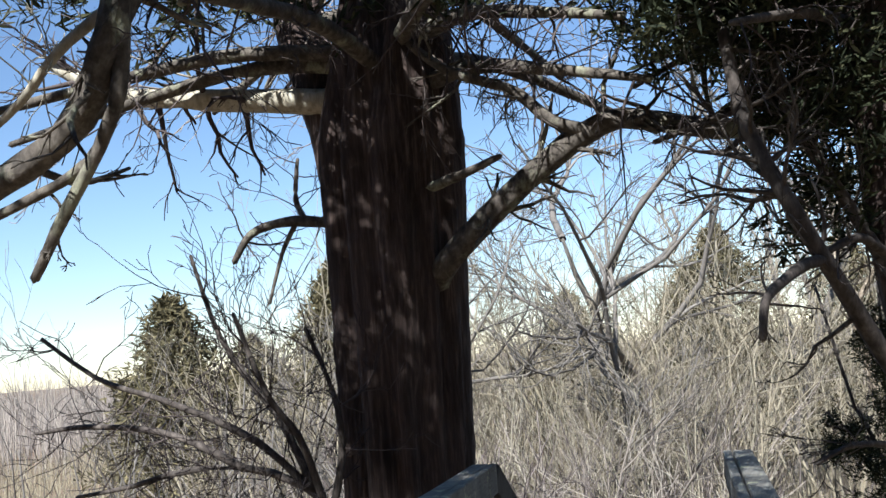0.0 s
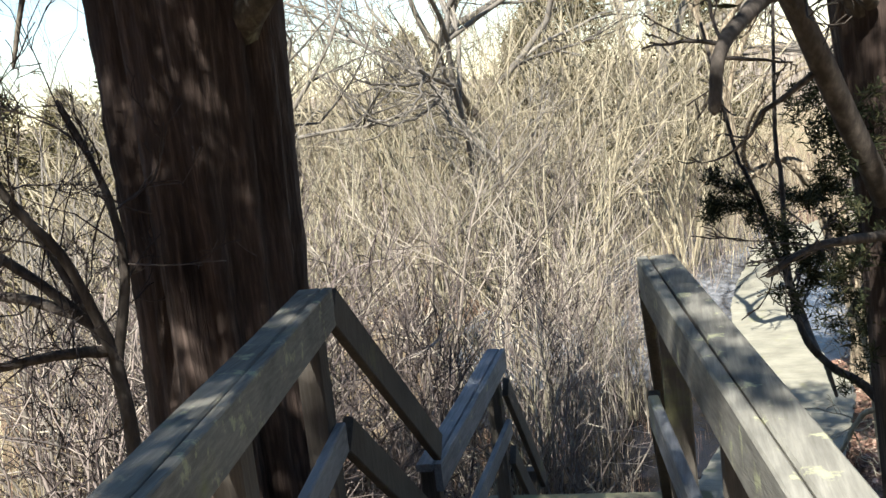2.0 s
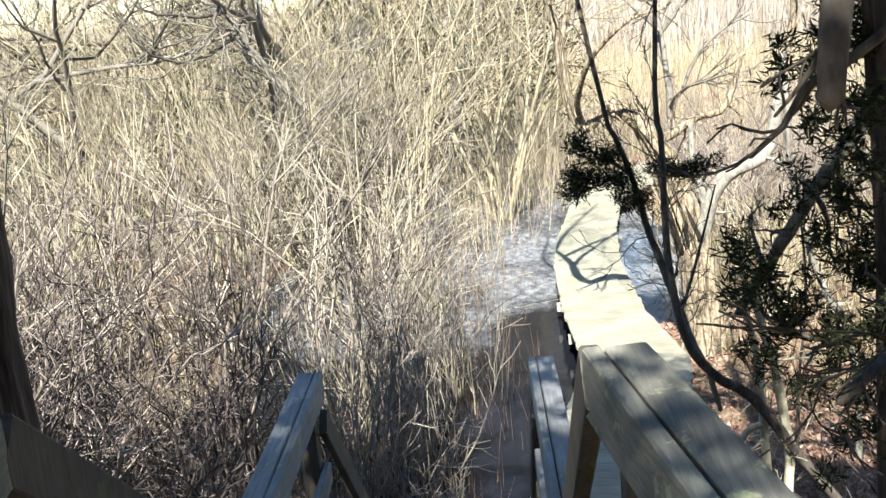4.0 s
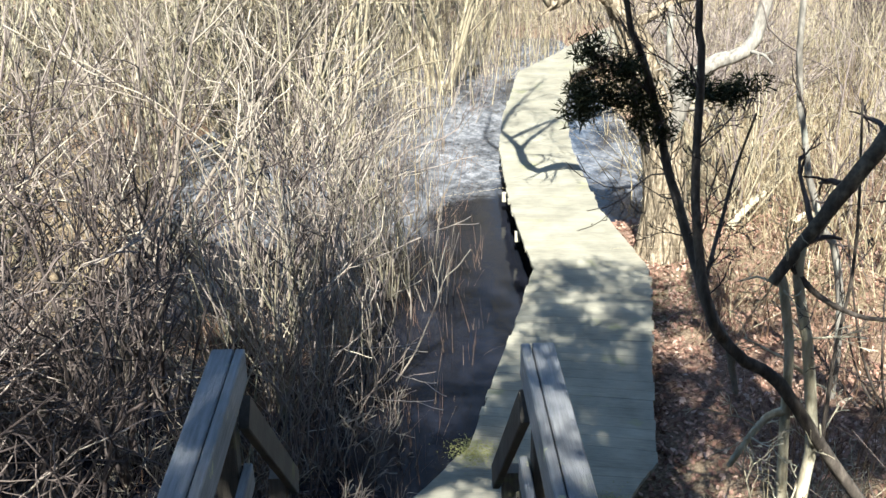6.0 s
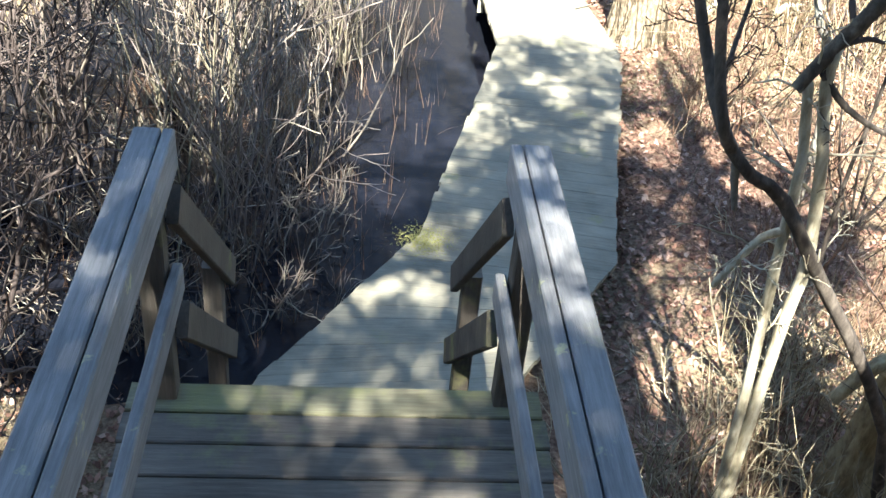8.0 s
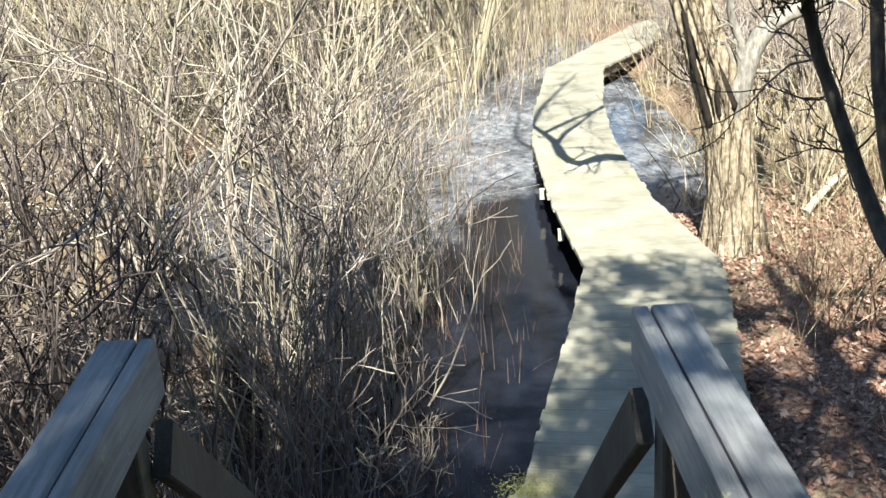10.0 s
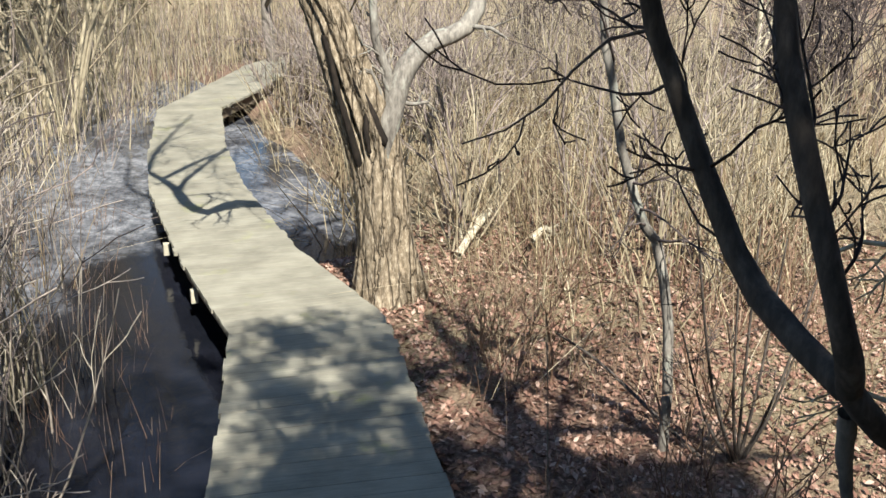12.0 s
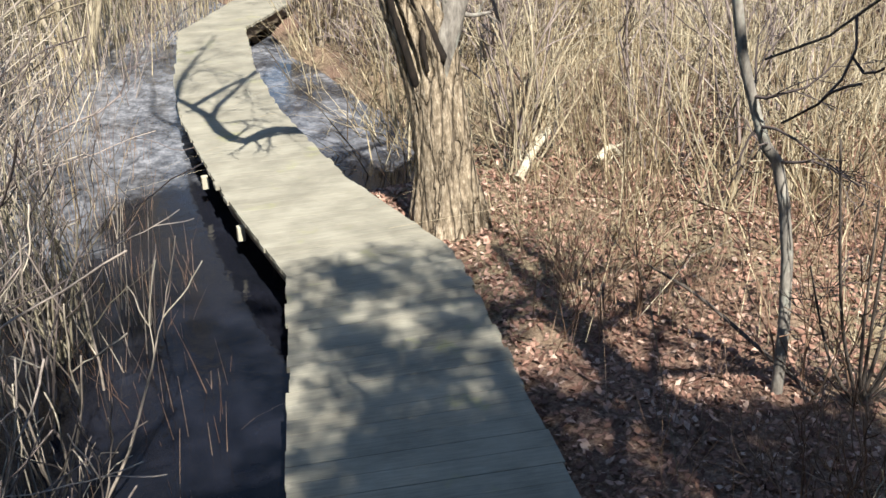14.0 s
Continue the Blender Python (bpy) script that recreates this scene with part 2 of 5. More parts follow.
def water_material():
    """Dark still water with a thin, patchy, bluish-white skin of ice."""
    m, nt, p = material("icy_marsh_water", 0.06)
    v = tex_coord(nt, (1, 1, 1))
    murk = noise_tex(nt, v, 1.6, 5, 0.65)
    water = ramp(nt, murk, [(0.35, (0.006, 0.007, 0.01)), (0.6, (0.009, 0.01, 0.015)), (0.78, (0.017, 0.02, 0.029))])
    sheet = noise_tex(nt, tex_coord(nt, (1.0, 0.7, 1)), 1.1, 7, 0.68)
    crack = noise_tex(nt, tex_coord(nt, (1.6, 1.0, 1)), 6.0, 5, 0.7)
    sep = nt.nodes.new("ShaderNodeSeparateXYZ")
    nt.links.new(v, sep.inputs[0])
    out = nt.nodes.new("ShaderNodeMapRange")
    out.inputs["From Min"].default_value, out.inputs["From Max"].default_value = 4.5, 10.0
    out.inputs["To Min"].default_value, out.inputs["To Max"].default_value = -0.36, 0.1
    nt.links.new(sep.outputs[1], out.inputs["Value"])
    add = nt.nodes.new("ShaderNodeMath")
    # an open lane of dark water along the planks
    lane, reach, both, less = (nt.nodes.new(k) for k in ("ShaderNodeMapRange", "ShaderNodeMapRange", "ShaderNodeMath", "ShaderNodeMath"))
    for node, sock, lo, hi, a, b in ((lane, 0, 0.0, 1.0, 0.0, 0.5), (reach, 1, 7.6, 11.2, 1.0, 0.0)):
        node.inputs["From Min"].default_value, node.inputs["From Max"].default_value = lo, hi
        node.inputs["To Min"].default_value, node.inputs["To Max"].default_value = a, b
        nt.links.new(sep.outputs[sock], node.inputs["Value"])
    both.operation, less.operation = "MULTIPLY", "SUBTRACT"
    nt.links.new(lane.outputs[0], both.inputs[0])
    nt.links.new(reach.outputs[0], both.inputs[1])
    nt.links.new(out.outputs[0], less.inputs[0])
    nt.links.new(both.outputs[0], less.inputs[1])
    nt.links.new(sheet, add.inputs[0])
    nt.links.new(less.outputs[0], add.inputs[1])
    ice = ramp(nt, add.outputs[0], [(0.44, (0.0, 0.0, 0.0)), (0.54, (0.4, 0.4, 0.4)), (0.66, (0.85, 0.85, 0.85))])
    skin = ramp(nt, crack, [(0.3, (0.06, 0.065, 0.076)), (0.5, (0.17, 0.178, 0.195)), (0.7, (0.4, 0.41, 0.43))])
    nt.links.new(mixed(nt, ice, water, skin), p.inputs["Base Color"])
    p.inputs["IOR"].default_value = 1.33
    p.inputs["Specular IOR Level"].default_value = 0.33
    rr = nt.nodes.new("ShaderNodeMapRange")
    rr.inputs["To Min"].default_value, rr.inputs["To Max"].default_value = 0.02, 0.22
    nt.links.new(ice, rr.inputs["Value"])
    nt.links.new(rr.outputs[0], p.inputs["Roughness"])
    rip = noise_tex(nt, tex_coord(nt, (1, 1, 1)), 9.0, 3)
    nt.links.new(bumped(nt, rip, 0.25, 0.015), p.inputs["Normal"])
    return m


GROUND, WATER = ground_material(), water_material()


# ---- mesh helpers ----
def link_mesh(name, verts, faces, mat, parent=None, label="", smooth=False):
    """One mesh object from arrays of vertices and of equal-sided faces, or a list of such face arrays."""
    me = bpy.data.meshes.new(name)
    verts = np.asarray(verts, dtype=np.float32)
    groups = [np.asarray(f, dtype=np.int32) for f in (faces if isinstance(faces, list) else [faces]) if len(f)]
    me.vertices.add(len(verts))
    me.vertices.foreach_set("co", verts.ravel())
    loops = np.concatenate([g.ravel() for g in groups])
    starts, at = [], 0
    for g in groups:
        starts.append(at + np.arange(len(g), dtype=np.int32) * g.shape[1])
        at += g.size
    starts = np.concatenate(starts)
    me.loops.add(len(loops))
    me.loops.foreach_set("vertex_index", loops)
    me.polygons.add(len(starts))
    me.polygons.foreach_set("loop_start", starts)
    me.polygons.foreach_set("use_smooth", np.full(len(starts), smooth, dtype=bool))
    me.update(calc_edges=True)
    me.validate()
    me.materials.append(mat)
    ob = new(name, me)
    if parent is not None:
        ob.parent = parent
    if label:
        tagged(ob, label)
    return ob


class Tubes:
    """Gathers tapered tubes and flat blades into one set of vertices, quads and triangles."""

    def __init__(self):
        self.v, self.q, self.t, self.n = [], [], [], 0

    def tube(self, pts, radii, sides=5, rough=0.0, rng=None, tip=True):
        pts = np.asarray(pts, dtype=float)
        k = len(pts)
        tan = np.gradient(pts, axis=0)
        tan /= np.linalg.norm(tan, axis=1)[:, None] + 1e-9
        ref = np.array([0.0, 0.0, 1.0]) if abs(tan[0][2]) < 0.9 else np.array([1.0, 0.0, 0.0])
        a = np.cross(tan, ref)
        a /= np.linalg.norm(a, axis=1)[:, None] + 1e-9
        b = np.cross(tan, a)
        ang = np.arange(sides) * 2 * np.pi / sides
        r = np.asarray(radii, dtype=float)[:, None] * np.ones(sides)[None, :]
        if rough and rng is not None:
            r = r * (1 + rough * rng.normal(size=r.shape))
        ring = pts[:, None, :] + r[:, :, None] * (np.cos(ang)[None, :, None] * a[:, None, :] + np.sin(ang)[None, :, None] * b[:, None, :])
        self.v.append(ring.reshape(-1, 3))
        i = np.arange(k - 1)[:, None] * sides + np.arange(sides)[None, :]
        j = np.arange(k - 1)[:, None] * sides + (np.arange(sides)[None, :] + 1) % sides
        self.q.append(np.stack([i, j, j + sides, i + sides], axis=-1).reshape(-1, 4) + self.n)
        if tip:
            self.v.append(pts[-1:] + tan[-1:] * radii[-1])
            top = self.n + k * sides
            e = self.n + (k - 1) * sides
            self.t.append(np.array([[e + s, e + (s + 1) % sides, top] for s in range(sides)]))
            self.n += 1
        self.n += k * sides

    def raw(self, v, f):
        self.v.append(v)
        (self.q if f.shape[1] == 4 else self.t).append(f + self.n)
        self.n += len(v)

    def link(self, name, mat, parent=None, label="", smooth=True):
        faces = [np.concatenate(g) for g in (self.q, self.t) if g]
        return link_mesh(name, np.concatenate(self.v), faces, mat, parent, label, smooth)


def unit(v):
    v = np.asarray(v, dtype=float)
    return v / (np.linalg.norm(v) + 1e-9)


def bent_line(rng, start, way, length, steps, wander, lift=0.0):
    """A wandering line of points; lift pulls it up or down as it goes."""
    p, d, out = np.array(start, dtype=float), unit(way), []
    out.append(p.copy())
    for _ in range(steps):
        d = unit(d + rng.normal(size=3) * wander + np.array([0, 0, lift]))
        p = p + d * length / steps
        out.append(p.copy())
    return np.array(out)


def branch_out(tubes, rng, start, way, length, radius, levels, kids, wander=0.16, lift=0.03, spread=0.75, shrink=0.62, steps=5, thin=0.0024):
    """A branch with its twigs, level by level."""
    pts = bent_line(rng, start, way, length, steps, wander, lift)
    radii = np.maximum(np.linspace(radius, radius * 0.38, steps + 1), thin)
    tubes.tube(pts, radii, 6 if radius > 0.02 else (4 if radius > 0.006 else 3))
    if levels <= 0:
        return
    for _ in range(kids):
        f = rng.uniform(0.25, 1.0)
        i = min(int(f * steps), steps - 1)
        at = pts[i] + (pts[i + 1] - pts[i]) * (f * steps - i)
        d = unit(pts[i + 1] - pts[i])
        side = rng.normal(size=3)
        side -= d * side.dot(d)
        nd = unit(d + unit(side) * spread * rng.uniform(0.6, 1.25))
        branch_out(tubes, rng, at, nd, length * shrink * rng.uniform(0.65, 1.15) * (1.1 - 0.45 * f), max(radius * 0.5 * (1.15 - 0.5 * f), thin), levels - 1, max(2, kids - 1), wander * 1.1, lift, spread, shrink, max(3, steps - 1), thin)


def sprigs(rng, centres, size, count, width=0.085, droop=0.0):
    """Short scaly twigs of an evergreen: bunches of thin leaf blades round each centre."""
    n = len(centres) * count
    base = np.repeat(np.asarray(centres, dtype=float), count, axis=0)
    d = rng.normal(size=(n, 3))
    d[:, 2] = d[:, 2] * 0.8 + 0.25 - droop
    d /= np.linalg.norm(d, axis=1)[:, None]
    ln = size * rng.uniform(0.45, 1.15, n)[:, None]
    s = np.cross(d, rng.normal(size=(n, 3)))
    s /= np.linalg.norm(s, axis=1)[:, None] + 1e-9
    w = ln * width
    base = base + d * ln * rng.uniform(-0.25, 0.3, n)[:, None] + rng.normal(size=(n, 3)) * size * 0.45
    v = np.stack([base - s * w * 0.35, base + s * w * 0.35, base + d * ln * 0.55 + s * w, base + d * ln, base + d * ln * 0.55 - s * w], axis=1).reshape(-1, 3)
    f = np.arange(n)[:, None] * 5 + np.arange(5)[None, :]
    return v, f


def blades(rng, x, y, z, height, lean, width, segs=3, curl=0.25):
    """Standing stems and blades: bent, tapering three-sided stalks at the given roots."""
    n = len(x)
    az = rng.uniform(0, 2 * np.pi, n)
    d = np.stack([np.cos(az), np.sin(az)], axis=1)
    amount = np.abs(rng.normal(size=n)) * lean
    rings = []
    for k in range(segs + 1):
        f = k / segs
        out = (amount * f + curl * amount * f * f)[:, None] * height[:, None]
        top = height * f * np.sqrt(np.maximum(0.05, 1 - np.minimum(amount, 0.95) ** 2 * f))
        c = np.stack([x + d[:, 0] * out[:, 0], y + d[:, 1] * out[:, 0], z + top], axis=1)
        r = width * (1 - 0.72 * f)
        for s in range(3):
            a = az + s * 2.0944
            rings.append(c + np.stack([np.cos(a) * r, np.sin(a) * r, 0 * r], axis=1))
    v = np.stack(rings, axis=1).reshape(-1, 3)
    per = 3 * (segs + 1)
    quads = []
    for k in range(segs):
        for s in range(3):
            t = (s + 1) % 3
            quads.append([k * 3 + s, k * 3 + t, k * 3 + 3 + t, k * 3 + 3 + s])
    q = (np.arange(n)[:, None, None] * per + np.array(quads)[None]).reshape(-1, 4)
    return v, q


def thing(name, label, category, group="", kind="", at=(0, 0, 0)):
    ob = new(name)
    ob.location = at
    return tagged(ob, label, category, group, kind)


def board(name, mat, parent, a, b, width, thick, up=(0, 0, 1), label="", chamfer=0.006, jitter=0.0, rng=None):
    """A sawn board from a to b; width lies across it, thick along up; its long edges are worn round."""
    a, b, up = Vector(a), Vector(b), Vector(up)
    d = (b - a).normalized()
    s = d.cross(up).normalized()
    u = s.cross(d).normalized()
    w, h, c = width / 2, thick / 2, chamfer
    prof = [(-w + c, -h), (w - c, -h), (w, -h + c), (w, h - c), (w - c, h), (-w + c, h), (-w, h - c), (-w, -h + c)]
    n = max(1, int((b - a).length / 0.7)) if (b - a).length > 1.2 else 1
    verts = []
    for k in range(n + 1):
        p = a.lerp(b, k / n)
        o = Vector((0, 0, 0))
        if jitter and rng is not None and 0 < k < n:
            o = s * rng.normal() * jitter + u * rng.normal() * jitter
        for x, y in prof:
            verts.append(p + o + s * x + u * y)
    quads = [[k * 8 + i, k * 8 + (i + 1) % 8, k * 8 + 8 + (i + 1) % 8, k * 8 + 8 + i] for k in range(n) for i in range(8)]
    caps = [list(range(7, -1, -1)), [n * 8 + i for i in range(8)]]
    origin = a.lerp(b, 0.5)
    ob = link_mesh(name, [tuple(v - origin) for v in verts], [np.array(quads), np.array(caps)], mat, parent, label)
    ob.location = origin
    return ob


# ---- the lie of the land ----
def smooth01(t):
    t = np.clip(t, 0, 1)
    return t * t * (3 - 2 * t)


def land(x, y):
    """Ground height: a steep bank under the steps, wet marsh by the boardwalk, drier litter beside it."""
    x, y = np.asarray(x, dtype=float), np.asarray(y, dtype=float)
    dry = smooth01((x - 1.55) / 0.9) * (1 - smooth01((y - 8.2) / 1.5) * (1 - smooth01((x - 3.4) / 0.8)))
    dry = np.maximum(dry, smooth01((y - 19) / 5))
    dry = np.maximum(dry, smooth01((-x - 2.6) / 1.6))
    dry = np.maximum(dry, smooth01((2.6 - y) / 1.2))
    dry = np.maximum(dry, 0.9 * smooth01((3.6 - y + 0.4 * x) / 1.0) * smooth01((x + 0.4) / 0.6))
    base = -0.66 + 0.4 * dry
    bank = 2.9 * smooth01((0.6 - y) / 4.6)
    wob = 0.035 * np.sin(x * 1.7 + y * 0.9) + 0.03 * np.sin(x * 3.1 - y * 2.3) + 0.02 * np.sin(5.3 * x + 4.1 * y)
    return base + bank + wob


def build_ground():
    near = np.linspace(-22, 22, 177)
    xs = np.concatenate([[-2500, -600, -160, -60, -36], near, [36, 60, 160, 600, 2500]])
    ys = np.concatenate([[-2500, -600, -120, -40], np.linspace(-14, 34, 193), [45, 60, 90, 160, 400, 900, 2500]])
    gx, gy = np.meshgrid(xs, ys, indexing="ij")
    gz = land(gx, gy)
    v = np.stack([gx, gy, gz], axis=-1).reshape(-1, 3)
    m = len(ys)
    i = (np.arange(len(xs) - 1)[:, None] * m + np.arange(m - 1)[None, :]).ravel()
    f = np.stack([i, i + m, i + m + 1, i + 1], axis=1)
    ob = link_mesh("ground", v, f, GROUND, smooth=True)
    tagged(ob, "marsh ground with brown leaf litter and a steep bank", "ground", kind="structure")


def build_water():
    n = 40
    xs, ys = np.linspace(-14, 9, n), np.linspace(1.6, 26, n)
    gx, gy = np.meshgrid(xs, ys, indexing="ij")
    v = np.stack([gx, gy, np.full_like(gx, -0.43)], axis=-1).reshape(-1, 3)
    i = (np.arange(n - 1)[:, None] * n + np.arange(n - 1)[None, :]).ravel()
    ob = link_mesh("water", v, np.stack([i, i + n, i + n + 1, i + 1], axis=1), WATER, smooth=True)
    tagged(ob, "still dark marsh water with thin ice-like film", "water", kind="structure")


build_ground()
build_water()

# ---- boardwalk ----
LEFT_EDGE = [(-0.64, 1.28), (-0.50, 1.66), (0.50, 3.20), (1.37, 6.52), (1.30, 8.52), (1.37, 10.94), (1.60, 12.95), (2.17, 16.1), (3.0, 17.6), (4.6, 20.6), (6.6, 23.0)]
RIGHT_EDGE = [(0.78, 1.28), (1.16, 1.86), (1.86, 2.90), (2.60, 6.42), (2.40, 8.40), (2.43, 10.9), (2.65, 13.0), (3.15, 15.9), (4.1, 17.4), (5.4, 19.8), (7.3, 22.2)]


def build_boardwalk():
    rng = np.random.default_rng(5)
    walkway = thing("boardwalk", "weathered grey plank boardwalk winding over shallow marsh water", "boardwalk", kind="structure")
    lefts, rights = [], []
    for k in range(len(LEFT_EDGE) - 1):
        l0, l1, r0, r1 = (np.array(e) for e in (LEFT_EDGE[k], LEFT_EDGE[k + 1], RIGHT_EDGE[k], RIGHT_EDGE[k + 1]))
        mid = np.linalg.norm((l1 + r1 - l0 - r0) / 2)
        n = max(1, round(mid / 0.147))
        for i in range(n):
            a, b = i / n + 0.008 / n, (i + 1) / n - 0.008 / n
            j = rng.normal(size=4) * 0.008
            tilt = rng.normal() * 0.0005
            corners = []
            for f, e0, e1, over in ((a, l0, l1, j[0]), (b, l0, l1, j[0]), (b, r0, r1, j[1]), (a, r0, r1, j[1])):
                p = e0 + (e1 - e0) * f
                corners.append(p)
            cl, cr = (corners[0] + corners[1]) / 2, (corners[2] + corners[3]) / 2
            d = (cr - cl) / np.linalg.norm(cr - cl)
            corners = [c + d * (-j[0] if q < 2 else j[1]) for q, c in enumerate(corners)]
            o = (cl + cr) / 2
            ang = math.atan2(d[1], d[0])
            ca, sa = math.cos(-ang), math.sin(-ang)
            loc = [((c - o)[0] * ca - (c - o)[1] * sa, (c - o)[0] * sa + (c - o)[1] * ca) for c in corners]
            ch, top, bot = 0.0009, tilt + rng.normal() * 0.0004, -0.038
            vs = [(x, y, bot) for x, y in loc] + [(x, y, top - ch) for x, y in loc]
            cx, cy = np.mean([p[0] for p in loc]), np.mean([p[1] for p in loc])
            vs += [(x - math.copysign(ch, x - cx), y - math.copysign(ch, y - cy), top) for x, y in loc]
            fs = [[3, 2, 1, 0], [8, 9, 10, 11]] + [[b0 + s, b0 + (s + 1) % 4, b0 + 4 + (s + 1) % 4, b0 + 4 + s] for b0 in (0, 4) for s in range(4)]
            ob = link_mesh("plank", vs, np.array(fs)[:, ::-1], DECK_WOOD, walkway)
            ob.location = (o[0], o[1], 0)
            ob.rotation_euler = (0, 0, ang)
    for edges, inset in ((LEFT_EDGE, 1), (RIGHT_EDGE, -1)):
        for k in range(1, len(edges) - 1):
            other = RIGHT_EDGE if edges is LEFT_EDGE else LEFT_EDGE
            a, b = np.array(edges[k]), np.array(edges[k + 1])
            a = a + (np.array(other[k]) - a) * 0.09
            b = b + (np.array(other[k + 1]) - b) * 0.09
            board("stringer", BEAM_WOOD, walkway, (*a, -0.135), (*b, -0.135), 0.045, 0.185)
    for k in range(2, len(LEFT_EDGE) - 1):
        l0, l1, r0, r1 = (np.array(e) for e in (LEFT_EDGE[k], LEFT_EDGE[k + 1], RIGHT_EDGE[k], RIGHT_EDGE[k + 1]))
        for f in (0.12, 0.62):
            l, r = l0 + (l1 - l0) * f, r0 + (r1 - r0) * f
            d = (r - l) / np.linalg.norm(r - l)
            board("cross_beam", BEAM_WOOD, walkway, (*(l + d * 0.2), -0.28), (*(r - d * 0.2), -0.28), 0.09, 0.1)
            for e, sgn in ((l, 1), (r, -1)):
                p = e + d * sgn * 0.26
                board("pile", BEAM_WOOD, walkway, (*p, -1.2), (*p, -0.3), 0.1, 0.1, (0, 1, 0))
    # pale beam ends that stick out from under the planks
    for x, y in ((1.27, 7.95), (1.24, 9.38), (1.47, 12.2)):
        board("beam_end", STUB_WOOD, walkway, (x + 0.04, y, -0.19), (x + 0.1, y, -0.19), 0.055, 0.13)
    return walkway


build_boardwalk()

# ---- steps, landing and railings ----
UPPER, LOWER = 2.70, 1.53
STAIR_L, STAIR_R = -0.74, 0.72
SKEW = 0.14  # the upper deck turns off to the side


def build_stairs():
    rng = np.random.default_rng(8)
    stairs = thing("wooden_steps", "weathered plank steps with a landing, mossy at the lower edge", "steps", kind="structure")

    def deck(y0, y1, z):
        n = max(1, round((y1 - y0) / 0.15))
        for i in range(n):
            y = y0 + (i + 0.5) * (y1 - y0) / n
            j = rng.normal(size=2) * 0.006
            s = SKEW * (y1 - y) if z > 2 else 0.0
            board("plank", MOSSY_WOOD if z < 2 and i == n - 1 else STEP_WOOD, stairs, (STAIR_L + j[0] + s, y, z - 0.02 + rng.normal() * 0.0015), (STAIR_R + j[1] + s, y, z - 0.02), (y1 - y0) / n - 0.008, 0.04)

    deck(-6.35, -3.05, UPPER)
    deck(-1.95, -0.04, LOWER)
    for y0, y1, z0, z1, n in ((-3.05, -1.95, UPPER, LOWER, 6), (-0.04, 1.28, LOWER, 0.0, 8)):
        for i in range(1, n):
            z = z0 - (z0 - z1) * i / n
            y = y0 + (y1 - y0) * (i - 0.5) / (n - 1)
            board("tread", STEP_WOOD, stairs, (STAIR_L + 0.05, y, z - 0.02), (STAIR_R - 0.05, y, z - 0.02), (y1 - y0) / (n - 1) + 0.02, 0.04)
        for x in (STAIR_L + 0.05, STAIR_R - 0.05):
            board("stringer", BEAM_WOOD, stairs, (x, y0, z0 - 0.2), (x, y1, z1 - 0.02), 0.045, 0.24)
    for x in (STAIR_L + 0.06, STAIR_R - 0.06):
        board("joist", BEAM_WOOD, stairs, (x + SKEW * 3.3, -6.35, UPPER - 0.13), (x, -3.07, UPPER - 0.13), 0.05, 0.17)
        board("joist", BEAM_WOOD, stairs, (x, -1.93, LOWER - 0.13), (x, -0.05, LOWER - 0.13), 0.05, 0.17)
    board("fascia", MOSSY_WOOD, stairs, (STAIR_L, -0.022, LOWER - 0.12), (STAIR_R, -0.022, LOWER - 0.12), 0.035, 0.15)


def build_railing(side, label):
    """A railing down both flights: level caps with a board on edge inside them, sloping boards between, square posts."""
    rng = np.random.default_rng(11 if side < 0 else 12)
    rail = thing("railing", label, "railing", "railings of the steps")
    inner = 0.53 * side + (0.0 if side < 0 else -0.03)
    for y0, y1, z in ((-5.25, -3.14 if side < 0 else -2.99, 3.65), (-1.98, 0.0, 2.535)):
        xc, xi = inner + side * 0.0845, inner + side * 0.0185
        skew = SKEW * (y1 - y0) if z > 3 else 0.0
        board("cap_board", UPPER_WOOD if z > 3 else RAIL_WOOD, rail, (xc + skew, y0, z - 0.019), (xc, y1, z - 0.019), 0.084, 0.038, chamfer=0.006, jitter=0.002, rng=rng)
        board("side_board", UPPER_WOOD if z > 3 else RAIL_WOOD, rail, (xi + skew, y0, z - 0.068), (xi, y1 - 0.004, z - 0.068), 0.036, 0.138, chamfer=0.005, jitter=0.0015, rng=rng)
        mz = z - 0.47
        board("mid_rail", RAIL_WOOD, rail, (xi + skew, y0, mz - 0.055), (xi, y1 - 0.05, mz - 0.055), 0.036, 0.11, chamfer=0.005)
        deck = UPPER if z > 3 else LOWER
        foot = deck - 0.5
        for y in ((y0 + 0.1, (y0 + y1) / 2, y1 - 0.09) if z > 3 else (y0 + 0.12, y1 - 0.09)):
            xp = xc + side * 0.003 + skew * (y1 - y) / (y1 - y0)
            board("post", SHADED_WOOD, rail, (xp, y, foot), (xp, y, z - 0.039), 0.088, 0.088, (0, 1, 0))
    xi = inner + side * 0.019
    top = -3.14 if side < 0 else -2.99
    # sloping rails use the darker copy that has their shade in it
    for (ya, za), (yb, zb) in (((top, 3.59), (-1.93, 2.60)), ((-0.03, 2.28), (1.16, 1.13))):
        for dz in (0.0, -0.47):
            board("sloping_rail", SHADED_WOOD, rail, (xi, ya, za + dz), (xi, yb - 0.04 * (dz < 0), zb + dz + 0.04 * (dz < 0)), 0.04, 0.13, (0, 0.6, 0.8), chamfer=0.005)
    board("post", SHADED_WOOD, rail, (inner + side * 0.085, 1.03, -0.6), (inner + side * 0.085, 1.03, 1.27), 0.088, 0.088, (0, 1, 0))
    return rail


build_stairs()
build_railing(-1, "weathered grey timber railing descending beside the big cedar")
